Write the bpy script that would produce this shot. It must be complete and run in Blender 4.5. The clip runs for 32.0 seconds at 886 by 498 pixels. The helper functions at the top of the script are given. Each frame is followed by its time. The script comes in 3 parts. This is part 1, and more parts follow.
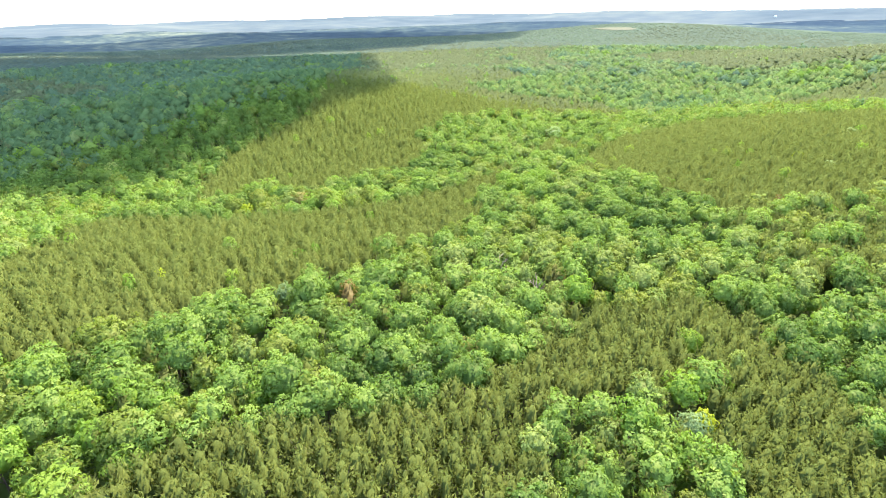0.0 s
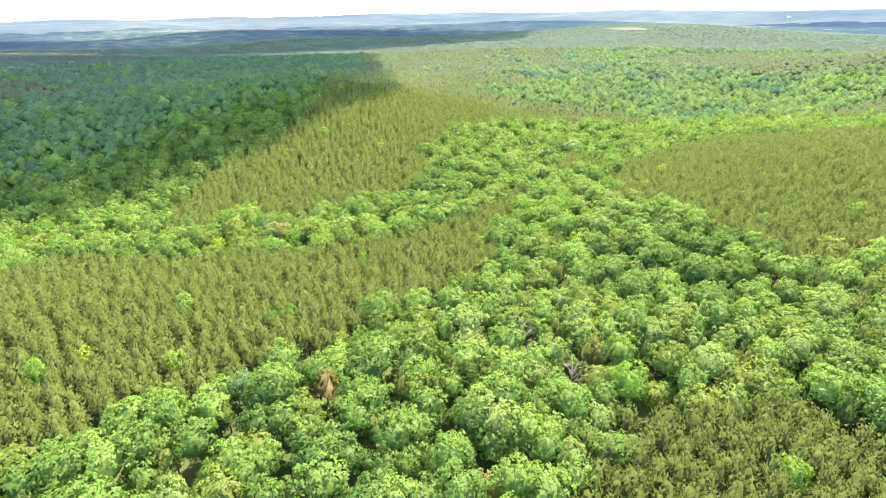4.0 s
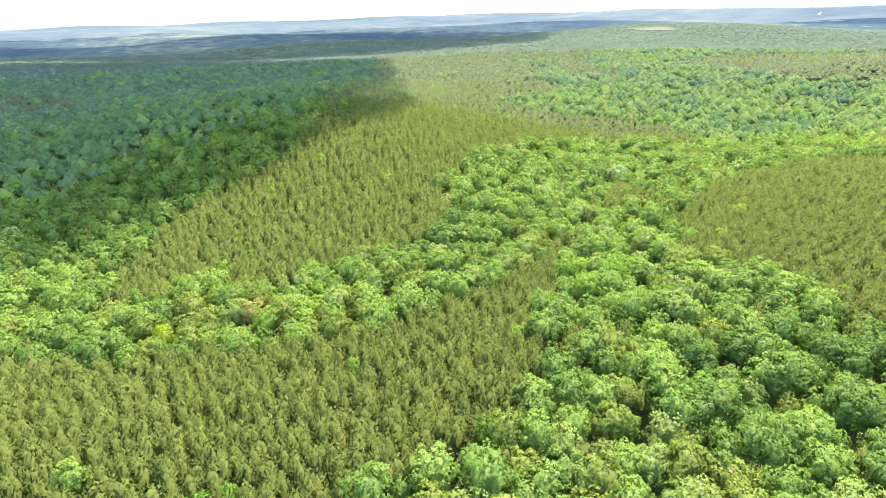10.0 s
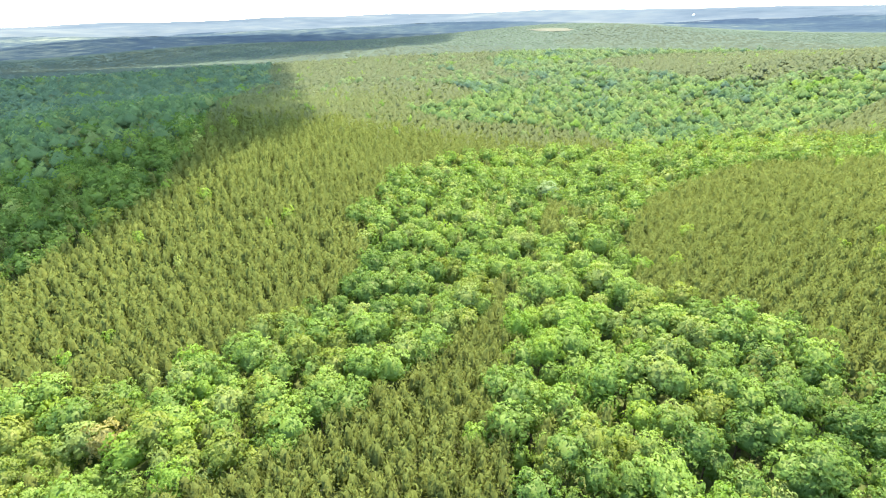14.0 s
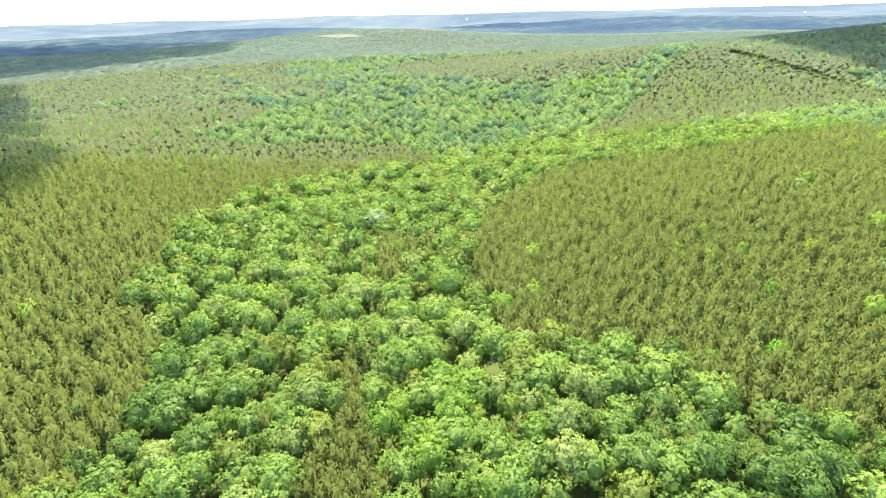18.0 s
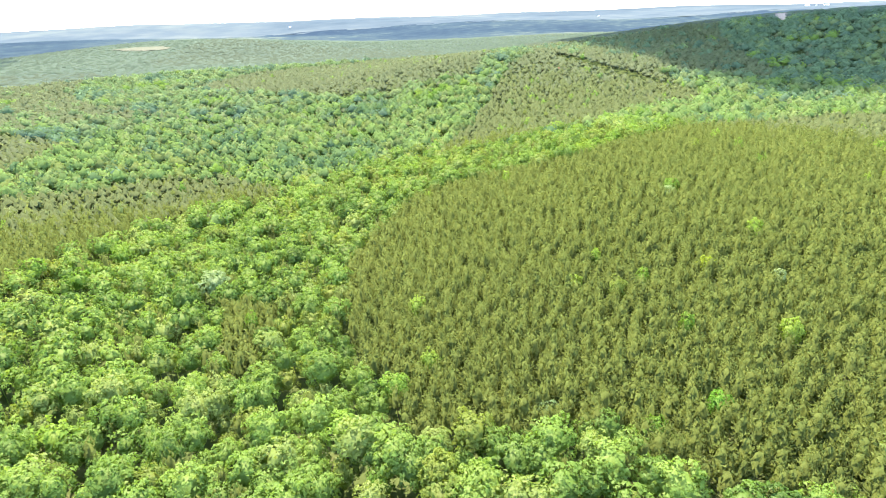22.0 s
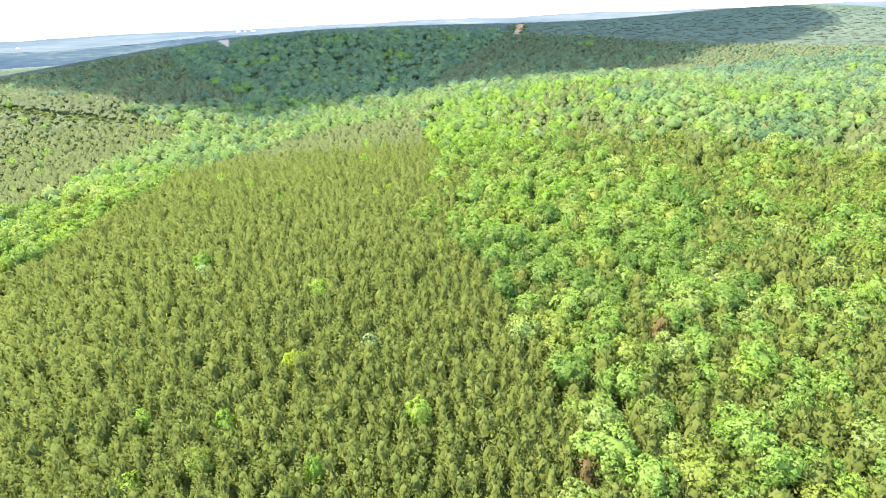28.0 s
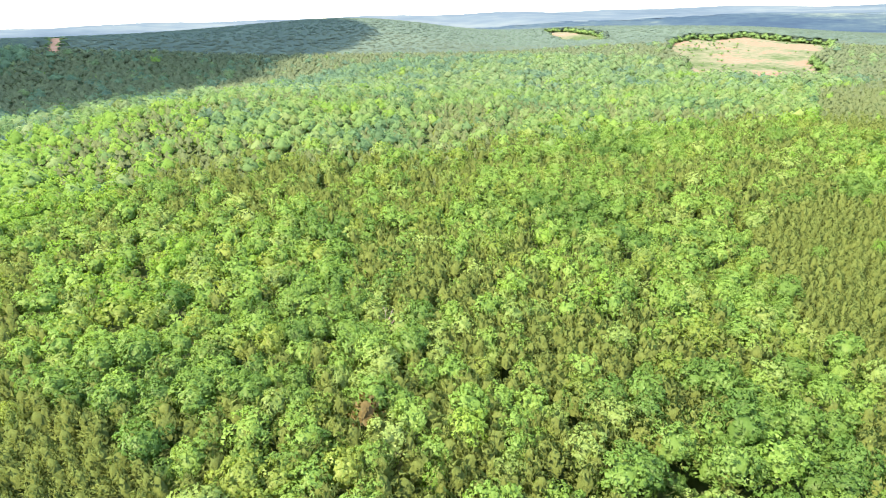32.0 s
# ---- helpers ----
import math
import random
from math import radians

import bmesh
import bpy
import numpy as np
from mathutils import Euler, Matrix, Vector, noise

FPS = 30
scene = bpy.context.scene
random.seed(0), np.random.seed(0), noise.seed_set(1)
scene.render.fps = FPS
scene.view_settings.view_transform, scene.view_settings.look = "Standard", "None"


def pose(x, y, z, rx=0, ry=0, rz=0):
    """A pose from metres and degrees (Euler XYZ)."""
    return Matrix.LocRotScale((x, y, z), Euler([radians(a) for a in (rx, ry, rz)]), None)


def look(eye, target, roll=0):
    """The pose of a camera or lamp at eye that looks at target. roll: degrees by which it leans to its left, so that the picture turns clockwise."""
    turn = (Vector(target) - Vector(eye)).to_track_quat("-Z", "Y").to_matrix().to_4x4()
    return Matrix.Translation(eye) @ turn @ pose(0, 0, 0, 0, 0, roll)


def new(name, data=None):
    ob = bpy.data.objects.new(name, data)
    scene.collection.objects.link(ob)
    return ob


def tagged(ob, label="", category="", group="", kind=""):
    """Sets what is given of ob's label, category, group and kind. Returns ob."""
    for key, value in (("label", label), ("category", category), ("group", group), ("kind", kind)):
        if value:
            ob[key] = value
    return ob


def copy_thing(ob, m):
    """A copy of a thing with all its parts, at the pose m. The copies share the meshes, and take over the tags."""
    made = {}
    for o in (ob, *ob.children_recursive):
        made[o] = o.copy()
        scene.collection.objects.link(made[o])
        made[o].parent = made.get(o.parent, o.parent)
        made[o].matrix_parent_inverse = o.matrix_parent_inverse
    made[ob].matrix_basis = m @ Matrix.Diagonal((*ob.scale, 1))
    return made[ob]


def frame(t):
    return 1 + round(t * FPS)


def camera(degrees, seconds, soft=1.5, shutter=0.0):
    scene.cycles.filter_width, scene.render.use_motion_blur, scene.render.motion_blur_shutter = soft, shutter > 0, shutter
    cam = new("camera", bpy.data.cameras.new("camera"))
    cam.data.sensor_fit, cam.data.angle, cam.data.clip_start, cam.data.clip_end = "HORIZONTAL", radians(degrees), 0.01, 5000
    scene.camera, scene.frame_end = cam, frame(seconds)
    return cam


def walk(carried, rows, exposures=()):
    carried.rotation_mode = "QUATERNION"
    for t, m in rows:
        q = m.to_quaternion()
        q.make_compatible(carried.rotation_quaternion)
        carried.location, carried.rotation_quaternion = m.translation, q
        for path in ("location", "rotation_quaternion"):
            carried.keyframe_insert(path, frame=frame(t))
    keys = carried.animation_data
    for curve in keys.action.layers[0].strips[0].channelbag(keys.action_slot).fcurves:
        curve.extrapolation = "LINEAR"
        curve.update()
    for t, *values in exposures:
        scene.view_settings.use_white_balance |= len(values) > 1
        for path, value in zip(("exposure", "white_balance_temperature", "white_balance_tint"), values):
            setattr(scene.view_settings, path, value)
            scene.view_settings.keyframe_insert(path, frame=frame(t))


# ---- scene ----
PATH = [
    (0.0, -0.0, 0.0, 100.0, 65.61, 1.17, -1.25), (0.5, -0.21, 5.9, 100.44, 65.51, 0.95, -1.09), (1.0, -0.36, 11.52, 100.74, 65.41, 0.84, -1.05),
    (1.5, -0.19, 17.11, 100.9, 65.37, 0.66, -0.84), (2.0, -0.29, 22.73, 101.28, 65.31, 0.62, -0.82), (2.5, -0.23, 28.47, 101.12, 65.33, 0.71, -1.74),
    (3.0, -0.12, 34.2, 100.62, 65.45, 0.96, -1.76), (3.5, -0.34, 40.01, 100.77, 65.44, 0.9, -1.29), (5.5, -0.8, 63.24, 100.14, 65.56, 1.06, 0.74),
    (6.0, -0.66, 68.67, 99.99, 65.63, 1.23, 0.99), (6.5, -0.75, 74.13, 100.22, 65.59, 1.33, 1.15), (7.0, -1.14, 79.56, 100.46, 65.6, 1.44, 1.26),
    (7.5, -1.28, 85.25, 100.2, 65.69, 1.48, 1.42), (8.0, -1.28, 90.81, 100.32, 65.73, 1.55, 1.47), (8.5, -1.71, 96.05, 100.83, 65.67, 1.54, 1.37),
    (9.0, -1.74, 101.65, 101.06, 65.62, 1.5, 0.94), (9.5, -1.85, 107.16, 101.28, 65.58, 1.49, 0.56), (10.0, -2.12, 112.76, 101.29, 65.59, 1.5, 0.85),
    (10.5, -2.52, 118.46, 101.22, 65.62, 1.47, 1.7), (11.0, -2.74, 124.15, 101.33, 65.61, 1.48, 2.35), (11.5, -2.94, 129.61, 101.49, 65.59, 1.49, 2.44),
    (12.0, -3.0, 135.14, 101.55, 65.54, 1.54, 0.59), (12.5, -3.39, 140.44, 101.67, 65.5, 1.55, -1.57), (13.0, -3.87, 145.97, 101.81, 65.48, 1.42, -3.21),
    (13.5, -3.98, 151.66, 101.64, 65.48, 1.47, -5.85), (14.0, -3.98, 157.0, 101.8, 65.41, 1.39, -9.19), (14.5, -3.87, 162.42, 101.98, 65.32, 1.34, -13.01),
    (15.0, -3.41, 167.56, 101.94, 65.32, 1.27, -16.45), (15.5, -3.17, 172.84, 101.89, 65.34, 1.13, -20.53), (17.5, 0.77, 192.78, 102.75, 65.39, 1.31, -28.66),
    (18.0, 2.49, 197.7, 102.94, 65.38, 1.44, -30.6), (18.5, 4.4, 202.61, 103.1, 65.35, 1.55, -31.84), (19.0, 6.61, 207.57, 102.96, 65.4, 1.64, -32.97),
    (19.5, 8.8, 212.27, 103.25, 65.41, 1.73, -33.53), (20.0, 11.39, 217.08, 103.53, 65.38, 1.78, -35.45), (20.5, 13.8, 221.74, 103.7, 65.38, 1.81, -38.48),
    (21.0, 16.53, 226.31, 103.49, 65.47, 1.79, -41.41), (21.5, 19.52, 230.7, 103.63, 65.48, 1.8, -44.69), (22.0, 22.55, 234.78, 103.81, 65.46, 1.86, -47.97),
    (22.5, 26.04, 238.58, 104.06, 65.42, 1.95, -51.21), (23.0, 29.91, 242.1, 104.41, 65.34, 1.96, -55.32), (23.5, 33.68, 245.8, 104.46, 65.36, 1.88, -60.12),
    (24.0, 37.85, 249.22, 104.54, 65.4, 1.9, -63.32), (24.5, 42.63, 252.21, 104.25, 65.52, 1.88, -66.58), (26.5, 61.49, 257.55, 105.57, 65.91, 2.24, -82.45),
    (27.0, 66.25, 256.96, 105.52, 65.91, 2.34, -89.85), (27.5, 71.32, 256.26, 105.54, 65.88, 2.35, -95.44), (28.0, 76.37, 254.93, 105.32, 65.9, 2.33, -99.96),
    (28.5, 82.12, 253.06, 105.59, 65.72, 2.28, -104.9), (29.0, 87.56, 251.51, 105.79, 65.56, 2.27, -110.1), (29.5, 92.86, 249.87, 105.92, 65.45, 2.14, -114.3),
    (30.0, 98.12, 248.05, 105.8, 65.51, 2.04, -118.75), (30.5, 102.83, 246.19, 106.33, 65.45, 1.89, -123.61), (31.0, 107.36, 243.76, 106.65, 65.39, 1.85, -129.94),
    (31.5, 111.39, 241.42, 106.87, 65.4, 1.76, -136.21), (32.0, 115.4, 239.32, 107.15, 65.41, 1.53, -141.75),
]
cam = camera(79.94, 32.0, soft=1.0)
walk(cam, [(r[0], pose(*r[1:])) for r in PATH], [(0, 3.06, 6900, 17), (2, 3.17, 6900, 17), (7, 3.12, 6900, 17), (10, 3.09, 6900, 17), (15, 3.16, 6900, 17), (22, 3.15, 6900, 17), (27, 3.22, 6900, 17), (29, 3.24, 6900, 17), (30.5, 3.10, 6900, 17), (32, 3.02, 6900, 17)])

# ---- light: high sun ahead of the first view, blue sky, drifting cumulus ----
SUN_EL, SUN_AZ = radians(58), radians(24)      # azimuth from +y towards +x
SUN_DIR = Vector((math.sin(SUN_AZ) * math.cos(SUN_EL), math.cos(SUN_AZ) * math.cos(SUN_EL), math.sin(SUN_EL)))
world = bpy.data.worlds.new("sky")
scene.world = world
world.use_nodes = True
wn = world.node_tree.nodes
sky = wn.new("ShaderNodeTexSky")
sky.sky_type, sky.sun_disc = "NISHITA", False
sky.sun_elevation, sky.sun_rotation = SUN_EL, SUN_AZ
sky.air_density, sky.dust_density = 1.0, 0.6
wn["Background"].inputs["Strength"].default_value = 0.15
world.node_tree.links.new(sky.outputs[0], wn["Background"].inputs["Color"])
sun = new("sun", bpy.data.lights.new("sun", "SUN"))
sun.data.energy, sun.data.angle, sun.data.color = 2.0, radians(0.6), (1.0, 0.94, 0.83)
sun.matrix_world = look((0, 0, 900), Vector((0, 0, 900)) - SUN_DIR)

rng = np.random.default_rng(7)


# ---- materials ----
def nodes_of(name):
    m = bpy.data.materials.new(name)
    m.use_nodes = True
    nt = m.node_tree
    nt.nodes.clear()
    return m, nt.nodes, nt.links.new


def noise_tex(nodes, link, scale, detail=3.0, coord=None):
    t = nodes.new("ShaderNodeTexNoise")
    t.inputs["Scale"].default_value, t.inputs["Detail"].default_value = scale, detail
    if coord is not None:
        link(coord, t.inputs["Vector"])
    return t.outputs["Fac"]


def ramp_of(nodes, link, fac, stops):
    r = nodes.new("ShaderNodeValToRGB")
    el = r.color_ramp.elements
    while len(el) < len(stops):
        el.new(0.5)
    for e, (p, c) in zip(el, stops):
        e.position, e.color = p, (*c, 1)
    link(fac, r.inputs["Fac"])
    return r.outputs["Color"]


def maths(nodes, link, op, a, b):
    n = nodes.new("ShaderNodeMath")
    n.operation = op
    for i, v in enumerate((a, b)):
        if isinstance(v, (int, float)):
            n.inputs[i].default_value = v
        else:
            link(v, n.inputs[i])
    return n.outputs[0]


def leaf_material(name, dark, mid, light, through_it=0.5, gloss=0.01, rough=0.5, per_object=False, grain=4.5, relief=0.0, patch=0.1, shining=(1.0, 1.0, 0.65)):
    """Foliage: the tint of its tree, a little for each clump of leaves and a slow drift over the ground."""
    m, nodes, link = nodes_of(name)
    geo = nodes.new("ShaderNodeNewGeometry")
    if per_object:
        tint = nodes.new("ShaderNodeObjectInfo").outputs["Random"]
    else:
        at = nodes.new("ShaderNodeAttribute")
        at.attribute_name = "tint"
        tint = at.outputs["Fac"]
    a = maths(nodes, link, "MULTIPLY", tint, 0.72)
    b = maths(nodes, link, "MULTIPLY", geo.outputs["Random Per Island"], patch)
    c = maths(nodes, link, "MULTIPLY", noise_tex(nodes, link, 0.35, 2.0, geo.outputs["Position"]), 0.22)
    fac = maths(nodes, link, "ADD", maths(nodes, link, "ADD", a, b), c)
    col = ramp_of(nodes, link, fac, [(0.1, dark), (0.5, mid), (0.95, light)])
    leafy = noise_tex(nodes, link, grain, 4.0, geo.outputs["Position"])
    shade = nodes.new("ShaderNodeMixRGB")
    shade.blend_type = "OVERLAY"
    shade.inputs["Fac"].default_value = 0.3
    link(col, shade.inputs["Color1"]), link(leafy, shade.inputs["Color2"])
    col = shade.outputs[0]
    dif, tra, glo = (nodes.new("ShaderNodeBsdf" + k) for k in ("Diffuse", "Translucent", "Glossy"))
    glo.inputs["Roughness"].default_value = rough
    glo.inputs["Color"].default_value = (0.95, 0.93, 0.65, 1)
    link(col, dif.inputs["Color"])
    if relief:
        bump = nodes.new("ShaderNodeBump")
        bump.inputs["Strength"].default_value, bump.inputs["Distance"].default_value = relief, 0.35
        link(leafy, bump.inputs["Height"]), link(bump.outputs[0], dif.inputs["Normal"])
    warm = nodes.new("ShaderNodeMixRGB")
    warm.blend_type = "MULTIPLY"
    warm.inputs["Fac"].default_value = 1.0
    warm.inputs["Color2"].default_value = (*shining, 1)
    link(col, warm.inputs["Color1"])
    link(warm.outputs[0], tra.inputs["Color"])
    mix, top, out = nodes.new("ShaderNodeMixShader"), nodes.new("ShaderNodeMixShader"), nodes.new("ShaderNodeOutputMaterial")
    mix.inputs["Fac"].default_value = through_it
    link(dif.outputs[0], mix.inputs[1]), link(tra.outputs[0], mix.inputs[2])
    top.inputs["Fac"].default_value = gloss
    link(mix.outputs[0], top.inputs[1]), link(glo.outputs[0], top.inputs[2])
    link(top.outputs[0], out.inputs["Surface"])
    return m


def rough_material(name, stops, scales=(0.05, 1.2), rough=0.9, bump=0.3, glow=0.0):
    m, nodes, link = nodes_of(name)
    pos = nodes.new("ShaderNodeNewGeometry").outputs["Position"]
    big, fine = noise_tex(nodes, link, scales[0], 4.0, pos), noise_tex(nodes, link, scales[1], 5.0, pos)
    fac = maths(nodes, link, "ADD", maths(nodes, link, "MULTIPLY", big, 0.65), maths(nodes, link, "MULTIPLY", fine, 0.35))
    col = ramp_of(nodes, link, fac, stops)
    p, out = nodes.new("ShaderNodeBsdfPrincipled"), nodes.new("ShaderNodeOutputMaterial")
    p.inputs["Roughness"].default_value, p.inputs["Specular IOR Level"].default_value = rough, 0.0
    link(col, p.inputs["Base Color"])
    if bump:
        b = nodes.new("ShaderNodeBump")
        b.inputs["Strength"].default_value = bump
        link(fine, b.inputs["Height"]), link(b.outputs[0], p.inputs["Normal"])
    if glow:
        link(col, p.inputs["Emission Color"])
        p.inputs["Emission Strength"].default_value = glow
    link(p.outputs[0], out.inputs["Surface"])
    return m


OAK = ((0.1, 0.178, 0.034), (0.148, 0.25, 0.044), (0.19, 0.288, 0.055))
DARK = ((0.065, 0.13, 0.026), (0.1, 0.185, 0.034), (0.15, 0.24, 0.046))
LIME = ((0.106, 0.208, 0.027), (0.15, 0.264, 0.035), (0.2, 0.292, 0.043))
PALE = ((0.135, 0.2, 0.044), (0.185, 0.26, 0.06), (0.232, 0.302, 0.078))
OLIVE = ((0.11, 0.16, 0.026), (0.155, 0.215, 0.036), (0.195, 0.245, 0.045))
PINE = ((0.11, 0.141, 0.035), (0.129, 0.162, 0.039), (0.145, 0.177, 0.044))
leaf_oak, leaf_dark = leaf_material("broad_leaves", *OAK, relief=0.25), leaf_material("dark_leaves", *DARK, relief=0.25)
leaf_lime = leaf_material("young_leaves", *LIME, relief=0.25)
leaf_silver, leaf_olive = leaf_material("silvery_leaves", *PALE, relief=0.25), leaf_material("olive_leaves", *OLIVE, relief=0.25)
needles = leaf_material("pine_needles", *PINE, through_it=0.46, gloss=0.0, grain=6.0, relief=0.3, patch=0.04, shining=(0.95, 1.0, 0.95))
# haze colours that far leaves are blended towards
HAZE_TINTS = {"dark": (0.135, 0.19, 0.19), "pine": (0.16, 0.187, 0.145), "young": (0.165, 0.235, 0.08)}


def hazed(kind, colours, k):
    """Far woods' leaf colours with haze painted in; bluer for the shaded dark woods."""
    return tuple(tuple(0.96 * (v + k * (g - v)) for v, g in zip(q, HAZE_TINTS.get(kind, (0.165, 0.205, 0.15)))) for q in colours)


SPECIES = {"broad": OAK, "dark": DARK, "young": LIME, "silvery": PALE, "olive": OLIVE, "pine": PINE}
far_leaf = {k: leaf_material(f"far_{k}_leaves", *hazed(k, c, 0.25), gloss=0.0, grain=2.0, patch=0.05, shining=(0.95, 1.0, 0.85)) for k, c in SPECIES.items()}
distant_leaf = {k: leaf_material(f"distant_{k}_leaves", *hazed(k, c, 0.42), gloss=0.0, grain=1.0, patch=0.04, shining=(0.95, 1.0, 0.9)) for k, c in SPECIES.items()}
near_leaf = {"broad": leaf_oak, "dark": leaf_dark, "young": leaf_lime, "silvery": leaf_silver, "olive": leaf_olive, "pine": needles}
leaf_oak_own = leaf_material("broad_leaves_single", *OAK, per_object=True, relief=0.25)
leaf_lime_own = leaf_material("young_leaves_single", *LIME, per_object=True, relief=0.25)
needles_own = leaf_material("pine_needles_single", *PINE, through_it=0.46, gloss=0.0, per_object=True, grain=6.0, relief=0.3, patch=0.04, shining=(0.95, 1.0, 0.95))
# hill woods: the greyed greens have distance haze painted in
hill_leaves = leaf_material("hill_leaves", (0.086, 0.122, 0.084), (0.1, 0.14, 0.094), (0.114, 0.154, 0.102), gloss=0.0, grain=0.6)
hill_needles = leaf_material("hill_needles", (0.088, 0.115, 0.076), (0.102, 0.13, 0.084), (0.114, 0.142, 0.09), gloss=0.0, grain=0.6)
bark = rough_material("bark", [(0.3, (0.06, 0.045, 0.035)), (0.7, (0.16, 0.13, 0.1))], (0.6, 5.0))
dead_wood = rough_material("dead_wood", [(0.3, (0.24, 0.18, 0.13)), (0.7, (0.42, 0.34, 0.27))], (0.5, 4.0))
rust_needles = leaf_material("rusty_needles", (0.09, 0.07, 0.022), (0.135, 0.1, 0.033), (0.18, 0.14, 0.045), per_object=True)
litter = rough_material("forest_floor", [(0.3, (0.05, 0.08, 0.024)), (0.55, (0.08, 0.105, 0.034)), (0.75, (0.125, 0.11, 0.058))], (0.03, 0.7))
sand = rough_material("clearing_soil", [(0.38, (0.055, 0.078, 0.03)), (0.47, (0.1, 0.108, 0.055)), (0.53, (0.135, 0.122, 0.075)), (0.58, (0.17, 0.105, 0.062)), (0.66, (0.17, 0.145, 0.1))], (0.014, 0.12))
pale_sand = rough_material("pale_sand", [(0.3, (0.22, 0.18, 0.13)), (0.7, (0.34, 0.28, 0.22))], (0.05, 0.5))
hay = rough_material("field_grass", [(0.3, (0.095, 0.108, 0.07)), (0.7, (0.135, 0.135, 0.095))], (0.01, 0.2))
red_clay = rough_material("red_clay", [(0.3, (0.25, 0.12, 0.06)), (0.7, (0.36, 0.22, 0.13))], (0.06, 0.6))


def cloud_material():
    """Thin bright vapour: part of the light goes straight through each lobe."""
    m, nodes, link = nodes_of("cloud_white")
    dif, clear, mix, out = (nodes.new("ShaderNode" + k) for k in ("BsdfDiffuse", "BsdfTransparent", "MixShader", "OutputMaterial"))
    pos = nodes.new("ShaderNodeNewGeometry").outputs["Position"]
    link(ramp_of(nodes, link, noise_tex(nodes, link, 0.01, 4.0, pos), [(0.3, (0.76, 0.77, 0.8)), (0.7, (0.88, 0.88, 0.88))]), dif.inputs["Color"])
    mix.inputs["Fac"].default_value = 0.52
    link(dif.outputs[0], mix.inputs[1]), link(clear.outputs[0], mix.inputs[2]), link(mix.outputs[0], out.inputs["Surface"])
    return m


cloud_white = cloud_material()
# canopy between the hill crowns, its green greyed by painted haze
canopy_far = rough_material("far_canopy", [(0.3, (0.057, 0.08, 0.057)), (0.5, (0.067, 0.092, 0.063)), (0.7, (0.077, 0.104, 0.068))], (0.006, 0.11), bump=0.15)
# blue haze and dark cloud-shade patches put into colour, plus a faint glow
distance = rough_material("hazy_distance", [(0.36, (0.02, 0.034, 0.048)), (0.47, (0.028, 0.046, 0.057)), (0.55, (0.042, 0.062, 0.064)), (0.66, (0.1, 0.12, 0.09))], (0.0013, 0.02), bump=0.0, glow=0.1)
# thicker haze near the horizon, imitated by paler colour and faint glow
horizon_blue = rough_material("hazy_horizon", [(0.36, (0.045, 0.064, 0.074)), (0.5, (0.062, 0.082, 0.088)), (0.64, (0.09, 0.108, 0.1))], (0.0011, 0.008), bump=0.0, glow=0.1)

# ---- the lie of the land ----
HILL_STEP, HILL_WIDTH = 125, 110
HILLS = np.array([
    0.1, -0.1, -0.8, 0.1, 0.1, -0.3, 1.9, 1.6, 0.3,
    1.1, 2.0, -4.9, -5.5, 0.0, 2.3, 9.2, 7.0, 1.3,
    3.6, 13.7, 3.9, -8.0, -3.2, 0.5, 7.5, 6.6, 1.4,
    -3.4, -4.9, -3.1, 4.2, 4.8, -1.8, -3.5, -1.1, 0.0,
    -7.1, -10.6, -3.9, -13.7, 5.6, 13.4, -0.2, -1.5, -0.2,
    -0.2, 12.4, 20.3, -13.1, -7.4, -2.2, -3.1, 4.5, 2.7,
    0.4, 4.3, 5.8, -2.8, -3.3, -6.1, 2.7, 13.8, 6.8,
    0.0, 0.3, 0.3, -0.2, -0.5, -0.8, 4.2, 8.8, 4.1,
]).reshape(8, 9)


def ramp(a, b, v):
    t = np.clip((np.asarray(v, float) - a) / (b - a), 0, 1)
    return t * t * (3 - 2 * t)


def ground_z(x, y):
    """Height of the ground: low hills on a regular grid, a long ridge in the east, a rise to the horizon."""
    x, y = np.asarray(x, float), np.asarray(y, float)
    z = np.full(x.shape, 5.0)
    for j in range(8):
        for i in range(9):
            h = HILLS[j, i]
            if abs(h) > 0.25:
                z = z + h * np.exp(-((x + 300 - i * HILL_STEP) ** 2 + (y + 150 - j * HILL_STEP) ** 2) / (2 * HILL_WIDTH**2))
    c, s = math.cos(0.1), math.sin(0.1)
    u, v = (x - 1190) * c + (y + 150) * s, -(x - 1190) * s + (y + 150) * c
    z = z + 71 * np.exp(-((u / 300) ** 2) - ((v + 60) / 960) ** 4)
    z = z + 36 * np.exp(-(((x - 420) / 330) ** 2) - ((y + 1050) / 380) ** 2)
    z = z + 30 * np.exp(-(((x - 640) / 420) ** 2) - ((y - 1780) / 330) ** 2)
    z = z + 26 * np.exp(-(((x - 800) / 240) ** 2) - ((y + 1180) / 200) ** 2)
    r = np.hypot(x - 60, y - 200)
    wave = np.sin(x / 310 + 0.7) * np.cos(y / 260 + 0.4) + 0.6 * np.sin((x + y) / 190)
    z = z + 7 * wave * ramp(650, 1300, r)
    fold = np.sin(r / 260 + 2.2 * np.sin(np.arctan2(y - 200, x - 60) * 3)) + 0.6 * np.sin(x / 330 - y / 420)
    return z + 42 * ramp(2300, 4600, r) + 11 * fold * ramp(1600, 2300, r) * (1 - ramp(3900, 4600, r))


